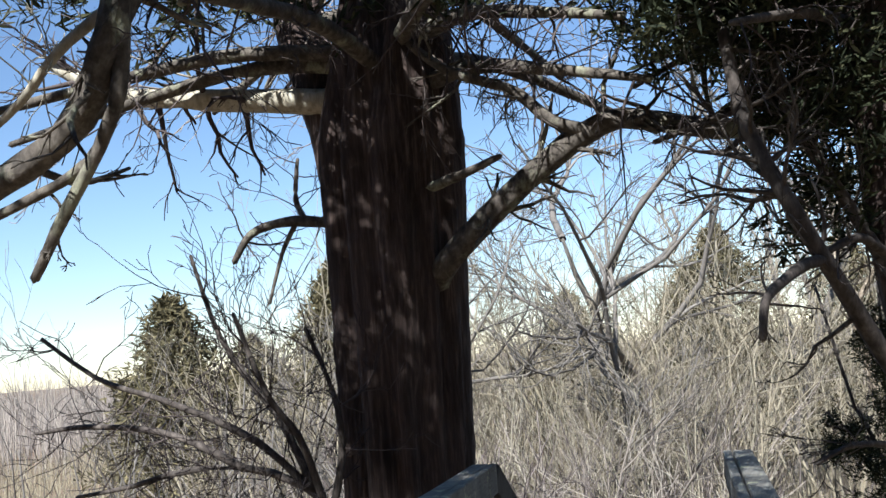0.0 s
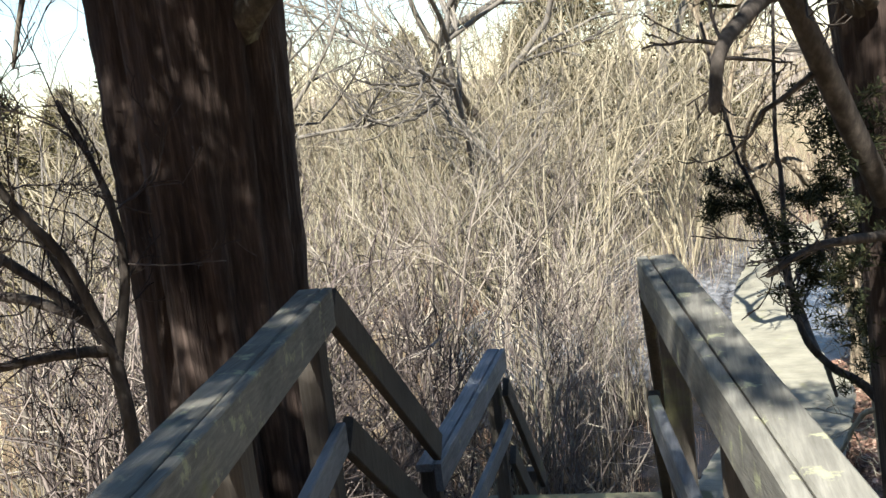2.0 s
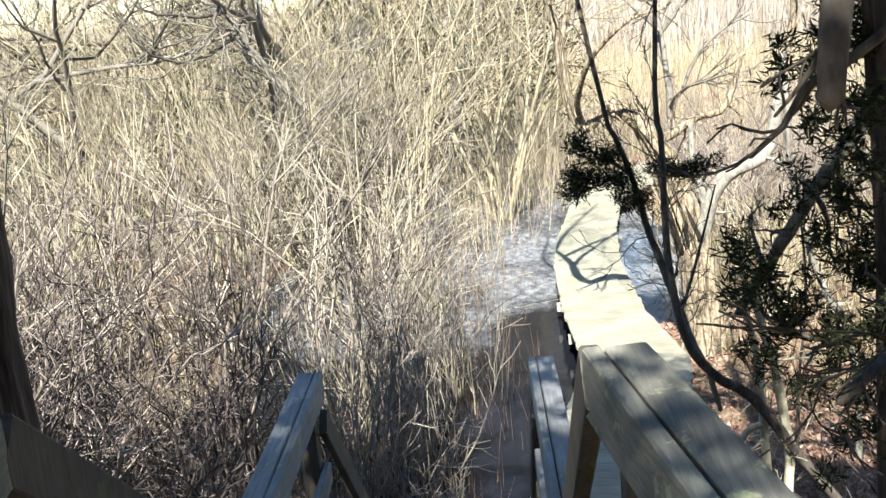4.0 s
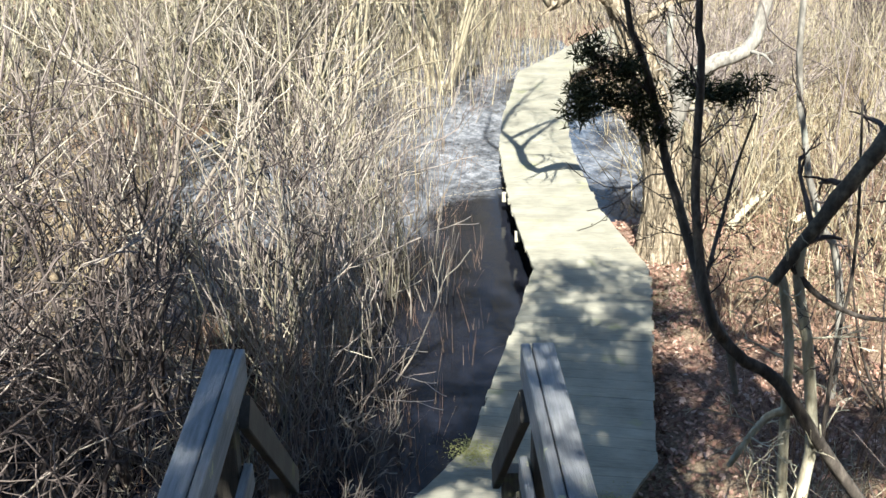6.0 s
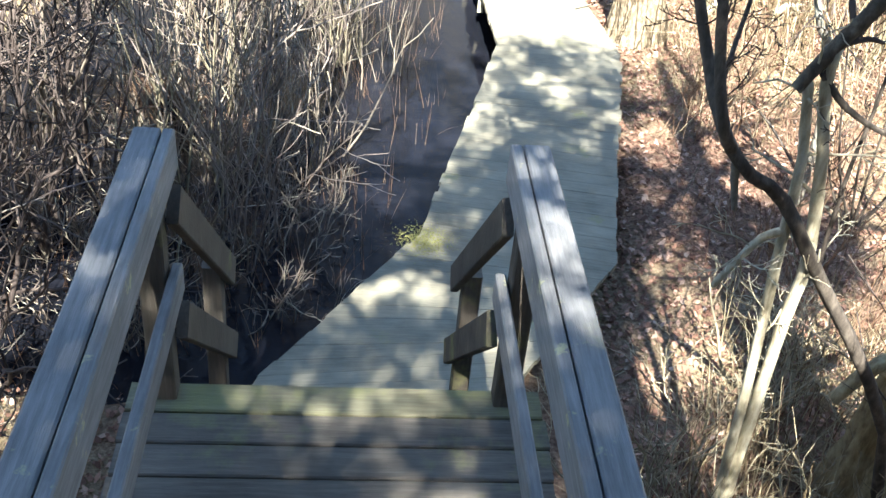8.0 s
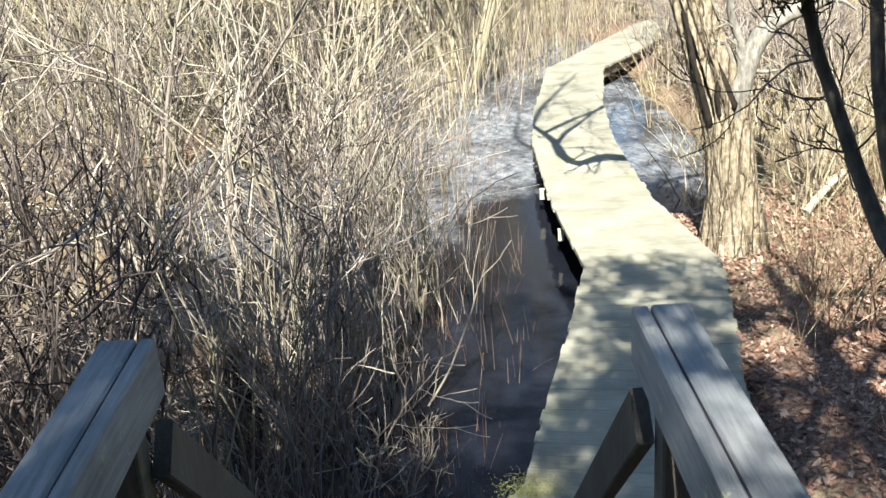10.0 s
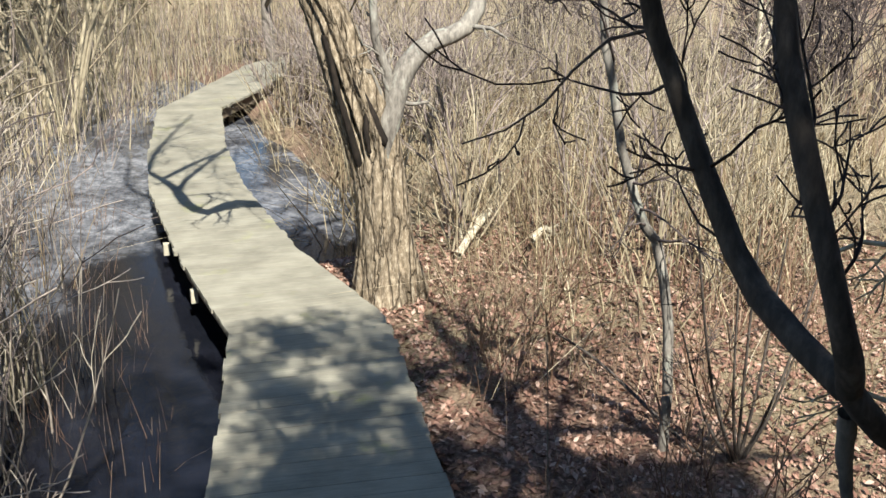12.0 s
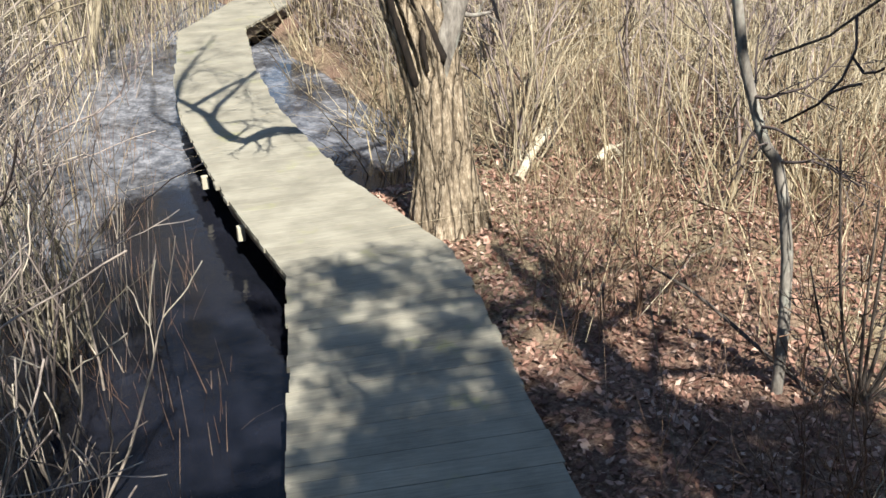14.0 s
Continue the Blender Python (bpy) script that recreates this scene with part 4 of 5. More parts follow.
def build_saplings():
    pale = thing("sapling", "thin pale-barked sapling with a crooked stem", "tree")
    limb(pale, [(3.7, 4.2, -0.4), (3.69, 4.2, 0.34), (3.62, 4.2, 0.82), (3.53, 4.2, 1.17), (3.42, 4.2, 1.31), (3.36, 4.2, 1.47), (3.25, 4.2, 1.74), (3.19, 4.2, 2.0), (3.13, 4.2, 2.25), (3.06, 4.2, 2.54), (3.0, 4.2, 3.6)], 0.034, 0.022, 161, SAPLING_BARK, 10, 0.7, "stem", DARK_TWIG)
    dead = thing("dead_tree", "bleached dead stems propping a dark broken trunk", "dead tree")
    limb(dead, [(1.98, 0.75, 0.0), (1.93, 0.75, 0.9), (1.88, 0.75, 1.5), (1.86, 0.75, 1.77), (1.84, 0.75, 2.08), (1.78, 0.75, 2.37), (1.76, 0.75, 2.45)], 0.028, 0.02, 162, PALE_WOOD, 5, 0.3, "stem")
    limb(dead, [(2.02, 0.75, 0.0), (2.0, 0.75, 0.9), (2.0, 0.75, 1.32), (2.01, 0.75, 1.58), (1.93, 0.75, 2.07), (1.84, 0.75, 2.42), (1.83, 0.75, 2.6)], 0.032, 0.024, 163, PALE_WOOD, 5, 0.3, "stem")
    limb(dead, [(1.72, 0.75, 2.42), (1.8, 0.75, 2.56), (1.89, 0.75, 2.7), (1.98, 0.75, 2.85), (2.08, 0.75, 3.0), (2.19, 0.75, 3.17), (2.45, 0.8, 3.5)], 0.026, 0.045, 164, LIMB_BARK, 6, 0.35, "trunk", DARK_TWIG)
    limb(dead, [(1.8, 0.75, 2.5), (1.95, 0.72, 2.35), (2.2, 0.7, 2.25), (2.5, 0.7, 2.3)], 0.016, 0.008, 165, DARK_BARK, 6, 0.35, "limb", DARK_TWIG)
    limb(dead, [(1.86, 0.75, 1.75), (1.78, 0.75, 1.72), (1.71, 0.75, 1.62), (1.62, 0.75, 1.45)], 0.022, 0.014, 168, PALE_WOOD, 6, 0.25, "limb")
    log = thing("broken_stump", "broken yellow-brown rotten stump on the bank", "stump")
    fluted_trunk("wood", log, STUMP_WOOD, [(2.96, 1.02, -0.3), (2.93, 0.99, 0.2), (2.88, 0.95, 0.6), (2.84, 0.93, 0.9)], [0.24, 0.16, 0.13, 0.07], 9, 0.22, 166, 30, 18, ((-125, 0.3, 0.55, 0.3, 0.9),))
    # solid near-black piece in place of the shaded hollow
    limb(log, [(2.86, 0.8, 0.35), (2.85, 0.79, 0.55), (2.82, 0.8, 0.75)], 0.05, 0.03, 169, SHADED_ROT_WOOD, 0, 0.2, "hollow_shade")
    limb(log, [(2.5, 0.92, 0.62), (2.62, 0.92, 0.82), (2.8, 0.92, 0.96), (3.12, 0.96, 1.08)], 0.035, 0.05, 167, STUMP_WOOD, 3, 0.2, "wood")


build_big_cedar()
build_side_cedar()
build_shade_cedar(23, (2.5, -1.3), 8.4, "tall added cedar whose open crown dapples the boardwalk", [((1.2, -0.9, 6.3), (1.1, 1.7, 0.9), 95), ((0.9, -2.8, 6.4), (1.1, 1.1, 0.7), 60), ((2.75, -2.7, 6.3), (0.75, 0.5, 0.5), 75), ((1.8, -1.6, 7.4), (1.2, 1.2, 0.7), 14)], 5.2, 1.8, 0.17, 64)
build_shade_cedar(26, (2.9, -7.0), 9.0, "tall unseen cedar added to shade the upper deck", [((-0.3, -6.0, 7.5), (1.2, 1.4, 0.6), 105), ((-0.6, -7.9, 7.4), (1.5, 0.9, 0.5), 80), ((0.9, -6.2, 7.3), (1.0, 1.2, 0.8), 50)], 6.6, 2.6, 0.18, 64)
build_shade_cedar(27, (-3.6, -6.2), 9.2, "tall unseen cedar added to shade the big trunk from behind", [((-1.7, -5.3, 7.6), (1.1, 1.0, 0.6), 46), ((-1.5, -4.1, 7.5), (1.0, 0.9, 0.5), 34), ((-1.8, -6.6, 7.6), (1.1, 0.9, 0.6), 46)], 6.8, 2.2, 0.2, 70)
build_young_cedar()
build_pine()
build_saplings()


# ---- shrubs and brush ----
def shrub_kind(name, label, seed, height, stems, spread, mat, kids=4, levels=3, radius=0.014, wander=0.14, lift=0.05, category="shrub", group="", fork=0.7, thin=0.0024, steps=5, shrink=0.62):
    rng = np.random.default_rng(seed)
    ob = thing(name, label, category, group)
    for k in range(stems):
        tb = Tubes()
        az = k * 2.4 + rng.uniform(-0.4, 0.4)
        tiltv = rng.uniform(0.15, 1.0) * spread
        branch_out(tb, rng, (rng.normal() * 0.08, rng.normal() * 0.08, -0.15), (math.cos(az) * tiltv, math.sin(az) * tiltv, 1), height * rng.uniform(0.65, 1.05), radius * rng.uniform(0.7, 1.2), levels, kids, wander, lift, fork, shrink, steps, thin)
        tb.link("stem", mat, ob)
    return ob


def scatter(kind, spots, rng, lo=0.8, hi=1.15, sink=0.0):
    """The kind itself at the first spot and copies of it at the others."""
    for k, (x, y) in enumerate(spots):
        s = rng.uniform(lo, hi)
        z = float(land(x, y)) - sink
        m = Matrix.LocRotScale((x, y, z), Euler((rng.normal() * 0.05, rng.normal() * 0.05, rng.uniform(0, 6.28))), None)
        ob = kind if k == 0 else copy_thing(kind, m)
        ob.matrix_basis = m @ Matrix.Diagonal((s, s, s, 1))


def edge_x(y, edges):
    return np.interp(y, [e[1] for e in edges], [e[0] for e in edges])


def spots_in(rng, n, x0, x1, y0, y1, keep):
    out = []
    while len(out) < n:
        x, y = rng.uniform(x0, x1), rng.uniform(y0, y1)
        if keep(x, y):
            out.append((x, y))
    return out


RNG = np.random.default_rng(77)
for q in range(4):
    label = ("crooked grey-brown bare shrub with forking, crossing stems", "wide grey-tan bare shrub with leaning, crossing stems")[q % 2]
    kind = shrub_kind("shrub", label, 200 + q, 2.9, 5 + q % 2, (0.5, 0.75)[q % 2], (PURPLE_TWIG, TWIG, DARK_TWIG, PURPLE_TWIG)[q], kids=4, levels=2, radius=0.025, wander=0.17, lift=0.03, group="bare shrubs of the marsh", fork=0.62, thin=0.0058, steps=9, shrink=0.68)
    scatter(kind, spots_in(RNG, 5, -4.8, 0.0, 0.9, 5.2, lambda x, y: x < edge_x(y, LEFT_EDGE) - (2.1, 2.9)[q % 2]), RNG, 0.75, 1.1)
for q in range(2):
    kind = shrub_kind("shrub", "dark purplish bare shrub with arching tangled twigs", 210 + q, 2.3, 7, 0.9, DARK_TWIG, kids=5, levels=2, radius=0.02, lift=-0.01, wander=0.16, group="bare shrubs of the marsh", fork=0.7, thin=0.005, steps=9)
    scatter(kind, spots_in(RNG, 5, -4.6, -2.2, 0.3, 3.4, lambda x, y: True), RNG, 0.7, 1.1)
for q in range(4):
    label = ("tan bare shrub with crooked forking stems in wet ground", "grey bare shrub with crooked forking stems in wet ground")[q % 2]
    kind = shrub_kind("shrub", label, 215 + q, 2.9, 6, 0.45, (TWIG, PURPLE_TWIG, DARK_TWIG, TWIG)[q], kids=4, levels=2, radius=0.02, wander=0.17, lift=0.045, group="bare shrubs of the marsh", fork=0.6, thin=0.0055, steps=9, shrink=0.66)
    scatter(kind, spots_in(RNG, 8, -7.5, 0.4, 3.4, 9.5, lambda x, y: x < edge_x(y, LEFT_EDGE) - 1.9), RNG, 0.75, 1.15)
for q in range(3):
    kind = shrub_kind("sapling_clump", "slender yellow-tan saplings standing in the channel's edge", 245 + q, 2.2, 4, 0.3, (STRAW_TWIG, PURPLE_TWIG, TWIG)[q], kids=3, levels=2, radius=0.014, wander=0.1, lift=0.05, group="slender saplings along the channel", fork=0.6, thin=0.0042, steps=9)
    scatter(kind, spots_in(RNG, 9, -3.0, 0.6, 2.4, 11, lambda x, y: edge_x(y, LEFT_EDGE) - 2.6 < x < edge_x(y, LEFT_EDGE) - 1.15), RNG, 0.7, 1.15)
for q in range(3):
    kind = shrub_kind("brush", "tall tan leafless brush glowing in the sun", 220 + q, 4.0, 8, 0.45, (TWIG, PALE_TWIG, STRAW_TWIG)[q], radius=0.03, group="tall brush behind the shrubs")
    scatter(kind, spots_in(RNG, 11, -11, 0.3, 7.5, 18, lambda x, y: x < edge_x(y, LEFT_EDGE) - 2.3), RNG, 0.75, 1.2)
for q in range(2):
    kind = shrub_kind("brush", "tan leafless brush among dry reeds", 230 + q, 1.9, 7, 0.6, PALE_TWIG, kids=3, radius=0.014, thin=0.003, group="low brush beside the boardwalk")
    scatter(kind, spots_in(RNG, 20, 3.4, 9.5, 5.0, 17, lambda x, y: x + 0.4 * y > 6.6), RNG, 0.7, 1.25)
kind = shrub_kind("shrub", "grey leafless shrub among tan reeds", 235, 2.2, 7, 0.55, PURPLE_TWIG, kids=4, levels=2, radius=0.016, group="low brush beside the boardwalk")
scatter(kind, spots_in(RNG, 13, 3.3, 10, 6.5, 20, lambda x, y: x > edge_x(y, RIGHT_EDGE) + 0.8 and x + 0.4 * y > 7.0), RNG, 0.8, 1.3)
kind = shrub_kind("shrub", "dense grey twiggy shrub crowding the boardwalk's bend", 236, 1.7, 8, 0.5, PURPLE_TWIG, kids=5, levels=2, radius=0.014, thin=0.005, group="grey shrubs by the bend")
scatter(kind, spots_in(RNG, 12, 3.9, 6.2, 12.5, 18.5, lambda x, y: x > edge_x(y, RIGHT_EDGE) + 0.75), RNG, 0.8, 1.2)
kind = shrub_kind("shrub", "dark grey bare thicket behind the tan canes", 237, 2.6, 8, 0.6, DARK_TWIG, kids=5, levels=2, radius=0.02, thin=0.006, group="dark thicket behind the canes")
scatter(kind, spots_in(RNG, 14, 8.0, 14, 9.5, 17, lambda x, y: x + 0.2 * y > 11), RNG, 0.8, 1.2)
pale = thing("pale_sapling", "thin forked pale dead sapling among tan canes", "tree")
limb(pale, [(9.5, 10.6, -0.3), (9.5, 10.6, 0.8), (9.45, 10.6, 1.8), (9.4, 10.6, 3.2)], 0.045, 0.025, 238, PALE_WOOD, 5, 0.6, "stem")
limb(pale, [(9.48, 10.6, 1.0), (9.65, 10.6, 1.6), (9.8, 10.6, 2.6)], 0.03, 0.015, 239, PALE_WOOD, 4, 0.5, "limb")
kind = shrub_kind("brush", "rusty low twigs standing in leaf litter", 240, 1.0, 6, 0.7, RUST, kids=3, levels=2, radius=0.008, thin=0.003, group="low twigs in the leaf litter")
scatter(kind, spots_in(RNG, 16, 2.7, 6.5, 1.6, 6.6, lambda x, y: x > edge_x(y, RIGHT_EDGE) + 0.5), RNG, 0.7, 1.3)
kind = shrub_kind("tall_brush", "tall pale leafless thicket in full sun", 226, 5.6, 9, 0.4, PALE_TWIG, kids=4, levels=3, radius=0.034, group="tall brush behind the shrubs", thin=0.005)
scatter(kind, spots_in(RNG, 22, -13, 2.2, 14, 22, lambda x, y: x < edge_x(y, LEFT_EDGE) - 1.5), RNG, 0.8, 1.35)
arch = thing("shrub", "dark arching many-stemmed shrub beside the big cedar", "shrub")
root = (-1.67, -2.7, 3.31)
for k, pts in enumerate(([(-1.62, -2.7, 1.7), (-1.66, -2.7, 2.6), root, (-1.77, -2.7, 3.49), (-2.1, -2.7, 3.62), (-2.54, -2.7, 3.64), (-3.0, -2.7, 3.55), (-3.4, -2.7, 3.5)],
                         [(-1.77, -2.7, 3.49), (-2.1, -2.75, 3.8), (-2.65, -2.8, 4.05), (-3.1, -2.8, 4.2), (-3.53, -2.8, 4.48)],
                         [(-1.72, -2.7, 3.4), (-1.95, -2.65, 3.85), (-2.25, -2.6, 4.2), (-2.41, -2.6, 4.47), (-2.55, -2.6, 4.9)],
                         [root, (-1.6, -2.65, 3.65), (-1.6, -2.65, 3.9), (-1.68, -2.6, 4.11), (-1.8, -2.6, 4.4)],
                         [(-2.2, -2.7, 3.63), (-2.7, -2.7, 3.85), (-3.28, -2.7, 3.92), (-3.7, -2.7, 3.9)],
                         [root, (-1.75, -2.8, 3.75), (-1.9, -2.9, 4.05), (-2.05, -2.95, 4.5)],
                         [(-1.7, -2.7, 3.36), (-1.85, -2.9, 3.4), (-2.3, -3.1, 3.35), (-2.8, -3.2, 3.2)])):
    limb(arch, pts, 0.036 if k == 0 else 0.025, 0.012, 500 + k, DARK_BARK, 15, 0.6, "stem", DARK_TWIG, 0.03)
kind = shrub_kind("brush", "low purplish-tan twigs standing in dark water by the steps", 256, 0.95, 6, 0.6, TWIG, kids=4, levels=2, radius=0.009, wander=0.16, lift=0.03, group="low twigs below the steps", thin=0.0035, steps=7)
scatter(kind, spots_in(RNG, 24, -2.2, 0.1, 1.5, 5.0, lambda x, y: x < edge_x(y, LEFT_EDGE) - 0.55), RNG, 0.6, 1.2)
kind = shrub_kind("brush", "low tangle of bleached dead twigs on the bank", 257, 0.9, 9, 1.1, PALE_TWIG, kids=4, levels=2, radius=0.011, wander=0.25, lift=-0.02, group="dead twigs on the bank", thin=0.003)
scatter(kind, [(1.45, 0.1), (1.9, 0.35), (2.5, 0.2), (2.9, 0.7), (1.6, 1.0), (2.3, 1.5), (3.3, 1.3), (1.3, -0.6), (2.1, -0.5), (2.9, -0.3), (3.5, 0.2), (2.7, 1.9)], RNG, 0.7, 1.2)
kind = shrub_kind("shrub", "open spray of thin bare shoots by the young cedar", 251, 2.4, 6, 0.45, DARK_TWIG, kids=4, levels=2, radius=0.01)
scatter(kind, [(3.1, 0.4)], RNG, 0.8, 1.1)
kind = shrub_kind("tall_shrub", "tall thin bare sapling clump against the sky", 253, 5.2, 6, 0.3, GREY_TWIG, kids=4, levels=3, radius=0.03, group="tall saplings of the marsh")
scatter(kind, [(-5.2, 1.6), (-6.9, 3.6), (-4.6, 3.6), (-8.4, 2.4), (-10.5, 6.0)], RNG, 0.75, 1.05)


# dark shoots, a leaning stick and bleached wood on the litter
shoots = thing("shrub", "dark slender shoots fanning up from the leaf litter", "shrub")
base = (4.1, 3.95, -0.35)
for k, top in enumerate(((3.35, 3.6, 1.5), (3.75, 3.7, 1.1), (3.95, 3.8, 1.35), (4.25, 3.9, 1.2), (4.55, 3.9, 1.0), (3.55, 3.9, 0.7), (4.4, 3.8, 0.7))):
    mid = ((base[0] * 0.45 + top[0] * 0.55), (base[1] + top[1]) / 2, 0.45 * top[2] - 0.25)
    limb(shoots, [base, mid, top], 0.013, 0.005, 520 + k, DARK_BARK, 3, 0.3, "stem", DARK_TWIG, 0.03)
stick = thing("fallen_branch", "dark fallen branch leaning over the leaf litter", "branch")
limb(stick, [(3.9, 4.0, -0.3), (3.75, 4.45, -0.1), (3.62, 4.9, 0.08), (3.5, 5.3, 0.16)], 0.016, 0.008, 531, DARK_BARK, 3, 0.2, "wood")
for k, pts in enumerate(([(3.95, 8.1, -0.18), (4.2, 8.3, -0.02), (4.5, 8.55, 0.1)], [(4.66, 7.9, -0.05), (4.85, 8.0, 0.02), (5.02, 8.1, -0.1)], [(4.55, 8.6, -0.1), (4.7, 8.75, 0.2), (4.75, 8.9, 0.55)])):
    dead = thing("dead_log", "short bleached broken log lying among dry canes", "log", "broken logs among the canes")
    limb(dead, pts, 0.045 - 0.008 * k, 0.035 - 0.008 * k, 535 + k, PALE_WOOD if k < 2 else DARK_BARK, 2, 0.2, "wood")


def build_tussock(x, y, wide, tall, seed):
    """A matted mound of dead grass over roots, blades hanging down its sides."""
    rng = np.random.default_rng(seed)
    ob = thing("tussock", "matted brown mound of dead grass beside the steps", "grass tussock", at=(x, y, float(land(x, y)) - 0.05))
    n = 1500
    az, f = rng.uniform(0, 6.28, n), rng.uniform(0, 1, n) ** 0.6
    r = wide * f * (0.8 + 0.25 * np.sin(az * 3 + 1))
    z = tall * (1 - f ** 2) + rng.normal(size=n) * 0.02
    v, q = blades(rng, np.cos(az) * r, np.sin(az) * r, z, rng.uniform(0.08, 0.24, n), 0.8, np.full(n, 0.004), 3, 1.2)
    link_mesh("grass", v, q, RUST, ob)
    ang = np.linspace(0, 6.2832, 17)[:-1]
    rings = [(1.0, 0.0), (0.85, 0.35), (0.6, 0.7), (0.3, 0.92), (0.05, 1.0)]
    v = np.array([(math.cos(a) * wide * rr * (0.85 + 0.2 * math.sin(3 * a + 1)), math.sin(a) * wide * rr, zz * tall) for rr, zz in rings for a in ang])
    q = [[k * 16 + i, k * 16 + (i + 1) % 16, k * 16 + 16 + (i + 1) % 16, k * 16 + 16 + i] for k in range(4) for i in range(16)]
    # near-black core: the shade under the grass is put into its colour
    link_mesh("shaded_root_mound", v, np.array(q), SHADED_ROT_WOOD, ob, smooth=True)


build_tussock(-1.75, 5.6, 0.42, 0.4, 541)
build_tussock(-1.2, 5.3, 0.25, 0.2, 542)


# ---- far trees ----
def bare_tree(seed, height, radius, at, lean=(0, 0), mat=GREY_TWIG):
    rng = np.random.default_rng(seed)
    ob = thing("bare_tree", "leafless grey tree with wide crooked limbs beyond the marsh", "tree", "bare trees beyond the marsh", at=(at[0], at[1], float(land(*at)) - 0.1))
    tr = Tubes()
    line = bent_line(rng, (0, 0, 0), (lean[0], lean[1], 1), height * 0.6, 9, 0.1, 0.02)
    tr.tube(line, np.linspace(radius, radius * 0.16, len(line)), 8, 0.06, rng)
    tr.link("trunk", mat, ob)
    for k in range(7):
        tb = Tubes()
        i = rng.integers(3, 10)
        az = k * 2.4
        branch_out(tb, rng, line[min(i, 9)], (math.cos(az), math.sin(az), rng.uniform(0.4, 1.1)), height * 0.42, radius * 0.4, 3, 5, 0.17, 0.04, 0.7, 0.6, 6, 0.006)
        tb.link("limb", mat, ob)


for k, (x, y, h, r, lx) in enumerate(((-2.4, 17, 13.5, 0.24, -0.25), (-5.6, 13.5, 10.5, 0.15, -0.3), (-0.4, 21, 14.5, 0.26, 0.08), (-3.6, 14.5, 11.0, 0.14, 0.2), (-9.5, 17, 7.0, 0.12, 0.1), (-8.5, 9.5, 5.6, 0.07, 0.0), (5.2, 21, 7.5, 0.14, 0.2), (-14, 14, 6.5, 0.1, 0.1), (-4.2, 11.5, 6.0, 0.09, 0.35))):
    bare_tree(300 + k, h, r, (x, y), (lx, 0))


def far_cedar(seed, at, height, width):
    rng = np.random.default_rng(seed)
    ob = thing("far_cedar", "dense olive-brown cedar standing in the marsh", "tree", "cedars across the marsh", at=(at[0], at[1], float(land(*at)) - 0.05))
    tr = Tubes()
    tr.tube([(0, 0, 0), (0.05, 0, height * 0.5), (0, 0, height * 0.95)], [0.14, 0.09, 0.02], 7)
    tr.link("trunk", LIMB_BARK, ob)
    n = 900
    h = rng.uniform(0.08, 1.0, n) ** 0.8
    az = rng.uniform(0, 6.28, n)
    prof = width * 0.5 * (1 - h ** 2.2) ** 0.8 * (0.75 + 0.5 * np.abs(np.sin(3 * az + 7 * h))) * rng.uniform(0.45, 1.05, n)
    pts = np.stack([np.cos(az) * prof, np.sin(az) * prof, h * height], axis=1)
    v, f = sprigs(rng, pts, 0.26, 14, 0.1)
    link_mesh("crown", v, f, BROWN_NEEDLE, ob)


for k, (x, y, h, w) in enumerate(((-13.8, 12.6, 6.3, 3.6), (-11.0, 15.6, 6.9, 3.4), (-16.5, 20.5, 5.4, 4.0), (-2.1, 22.5, 7.6, 4.4), (-3.4, 26.0, 6.6, 4.0), (-8.5, 30.0, 6.4, 4.2), (1.4, 27.0, 7.2, 4.4), (-24, 26, 5.4, 4.5))):
    far_cedar(330 + k, (x, y), h, w)


def build_sky_blockers():
    """Unseen dark cedars added on the bank behind the steps to block sky light."""
    rng = np.random.default_rng(380)
    first = thing("bank_cedar", "tall dark unseen cedar added behind the steps", "tree", "cedars on the bank behind the steps")
    tr = Tubes()
    tr.tube([(0, 0, -0.4), (0.1, 0, 5.5), (0, 0, 11.0)], [0.3, 0.2, 0.03], 8)
    tr.link("trunk", CEDAR_BARK, first)
    n = 1500
    h = rng.uniform(0.04, 1.0, n) ** 0.8
    az = rng.uniform(0, 6.28, n)
    prof = 3.2 * (1 - h ** 2) ** 0.8 * (0.75 + 0.5 * np.abs(np.sin(3 * az + 7 * h))) * rng.uniform(0.4, 1.05, n)
    v, f = sprigs(rng, np.stack([np.cos(az) * prof, np.sin(az) * prof, h * 11.5], axis=1), 0.5, 18, 0.12)
    link_mesh("crown", v, f, NEEDLE, first)
    spots = [(x + rng.normal() * 0.8, -19.5 - 4.5 * (k % 2) + rng.normal() * 0.8) for k, x in enumerate(np.linspace(-24, 24, 17))]
    spots += [(14 + rng.normal(), y) for y in (-14, -8.5, -3)] + [(-15 + rng.normal(), y) for y in (-15, -10.5)]
    scatter(first, spots, rng, 0.85, 1.1)


build_sky_blockers()


# ---- reeds, grass and litter ----
def field(name, label, category, n, x0, x1, y0, y1, hlo, hhi, lean, width, mat, seed, keep=None, segs=3):
    rng = np.random.default_rng(seed)
    x, y = rng.uniform(x0, x1, n), rng.uniform(y0, y1, n)
    if keep is not None:
        ok = keep(x, y, rng)
        x, y = x[ok], y[ok]
    h = rng.uniform(hlo, hhi, len(x)) * rng.uniform(0.7, 1.1, len(x))
    v, q = blades(rng, x, y, land(x, y) - 0.03, h, lean, width * rng.uniform(0.6, 1.4, len(x)), segs)
    tagged(link_mesh(name, v, q, mat), label, category, kind="stuff")


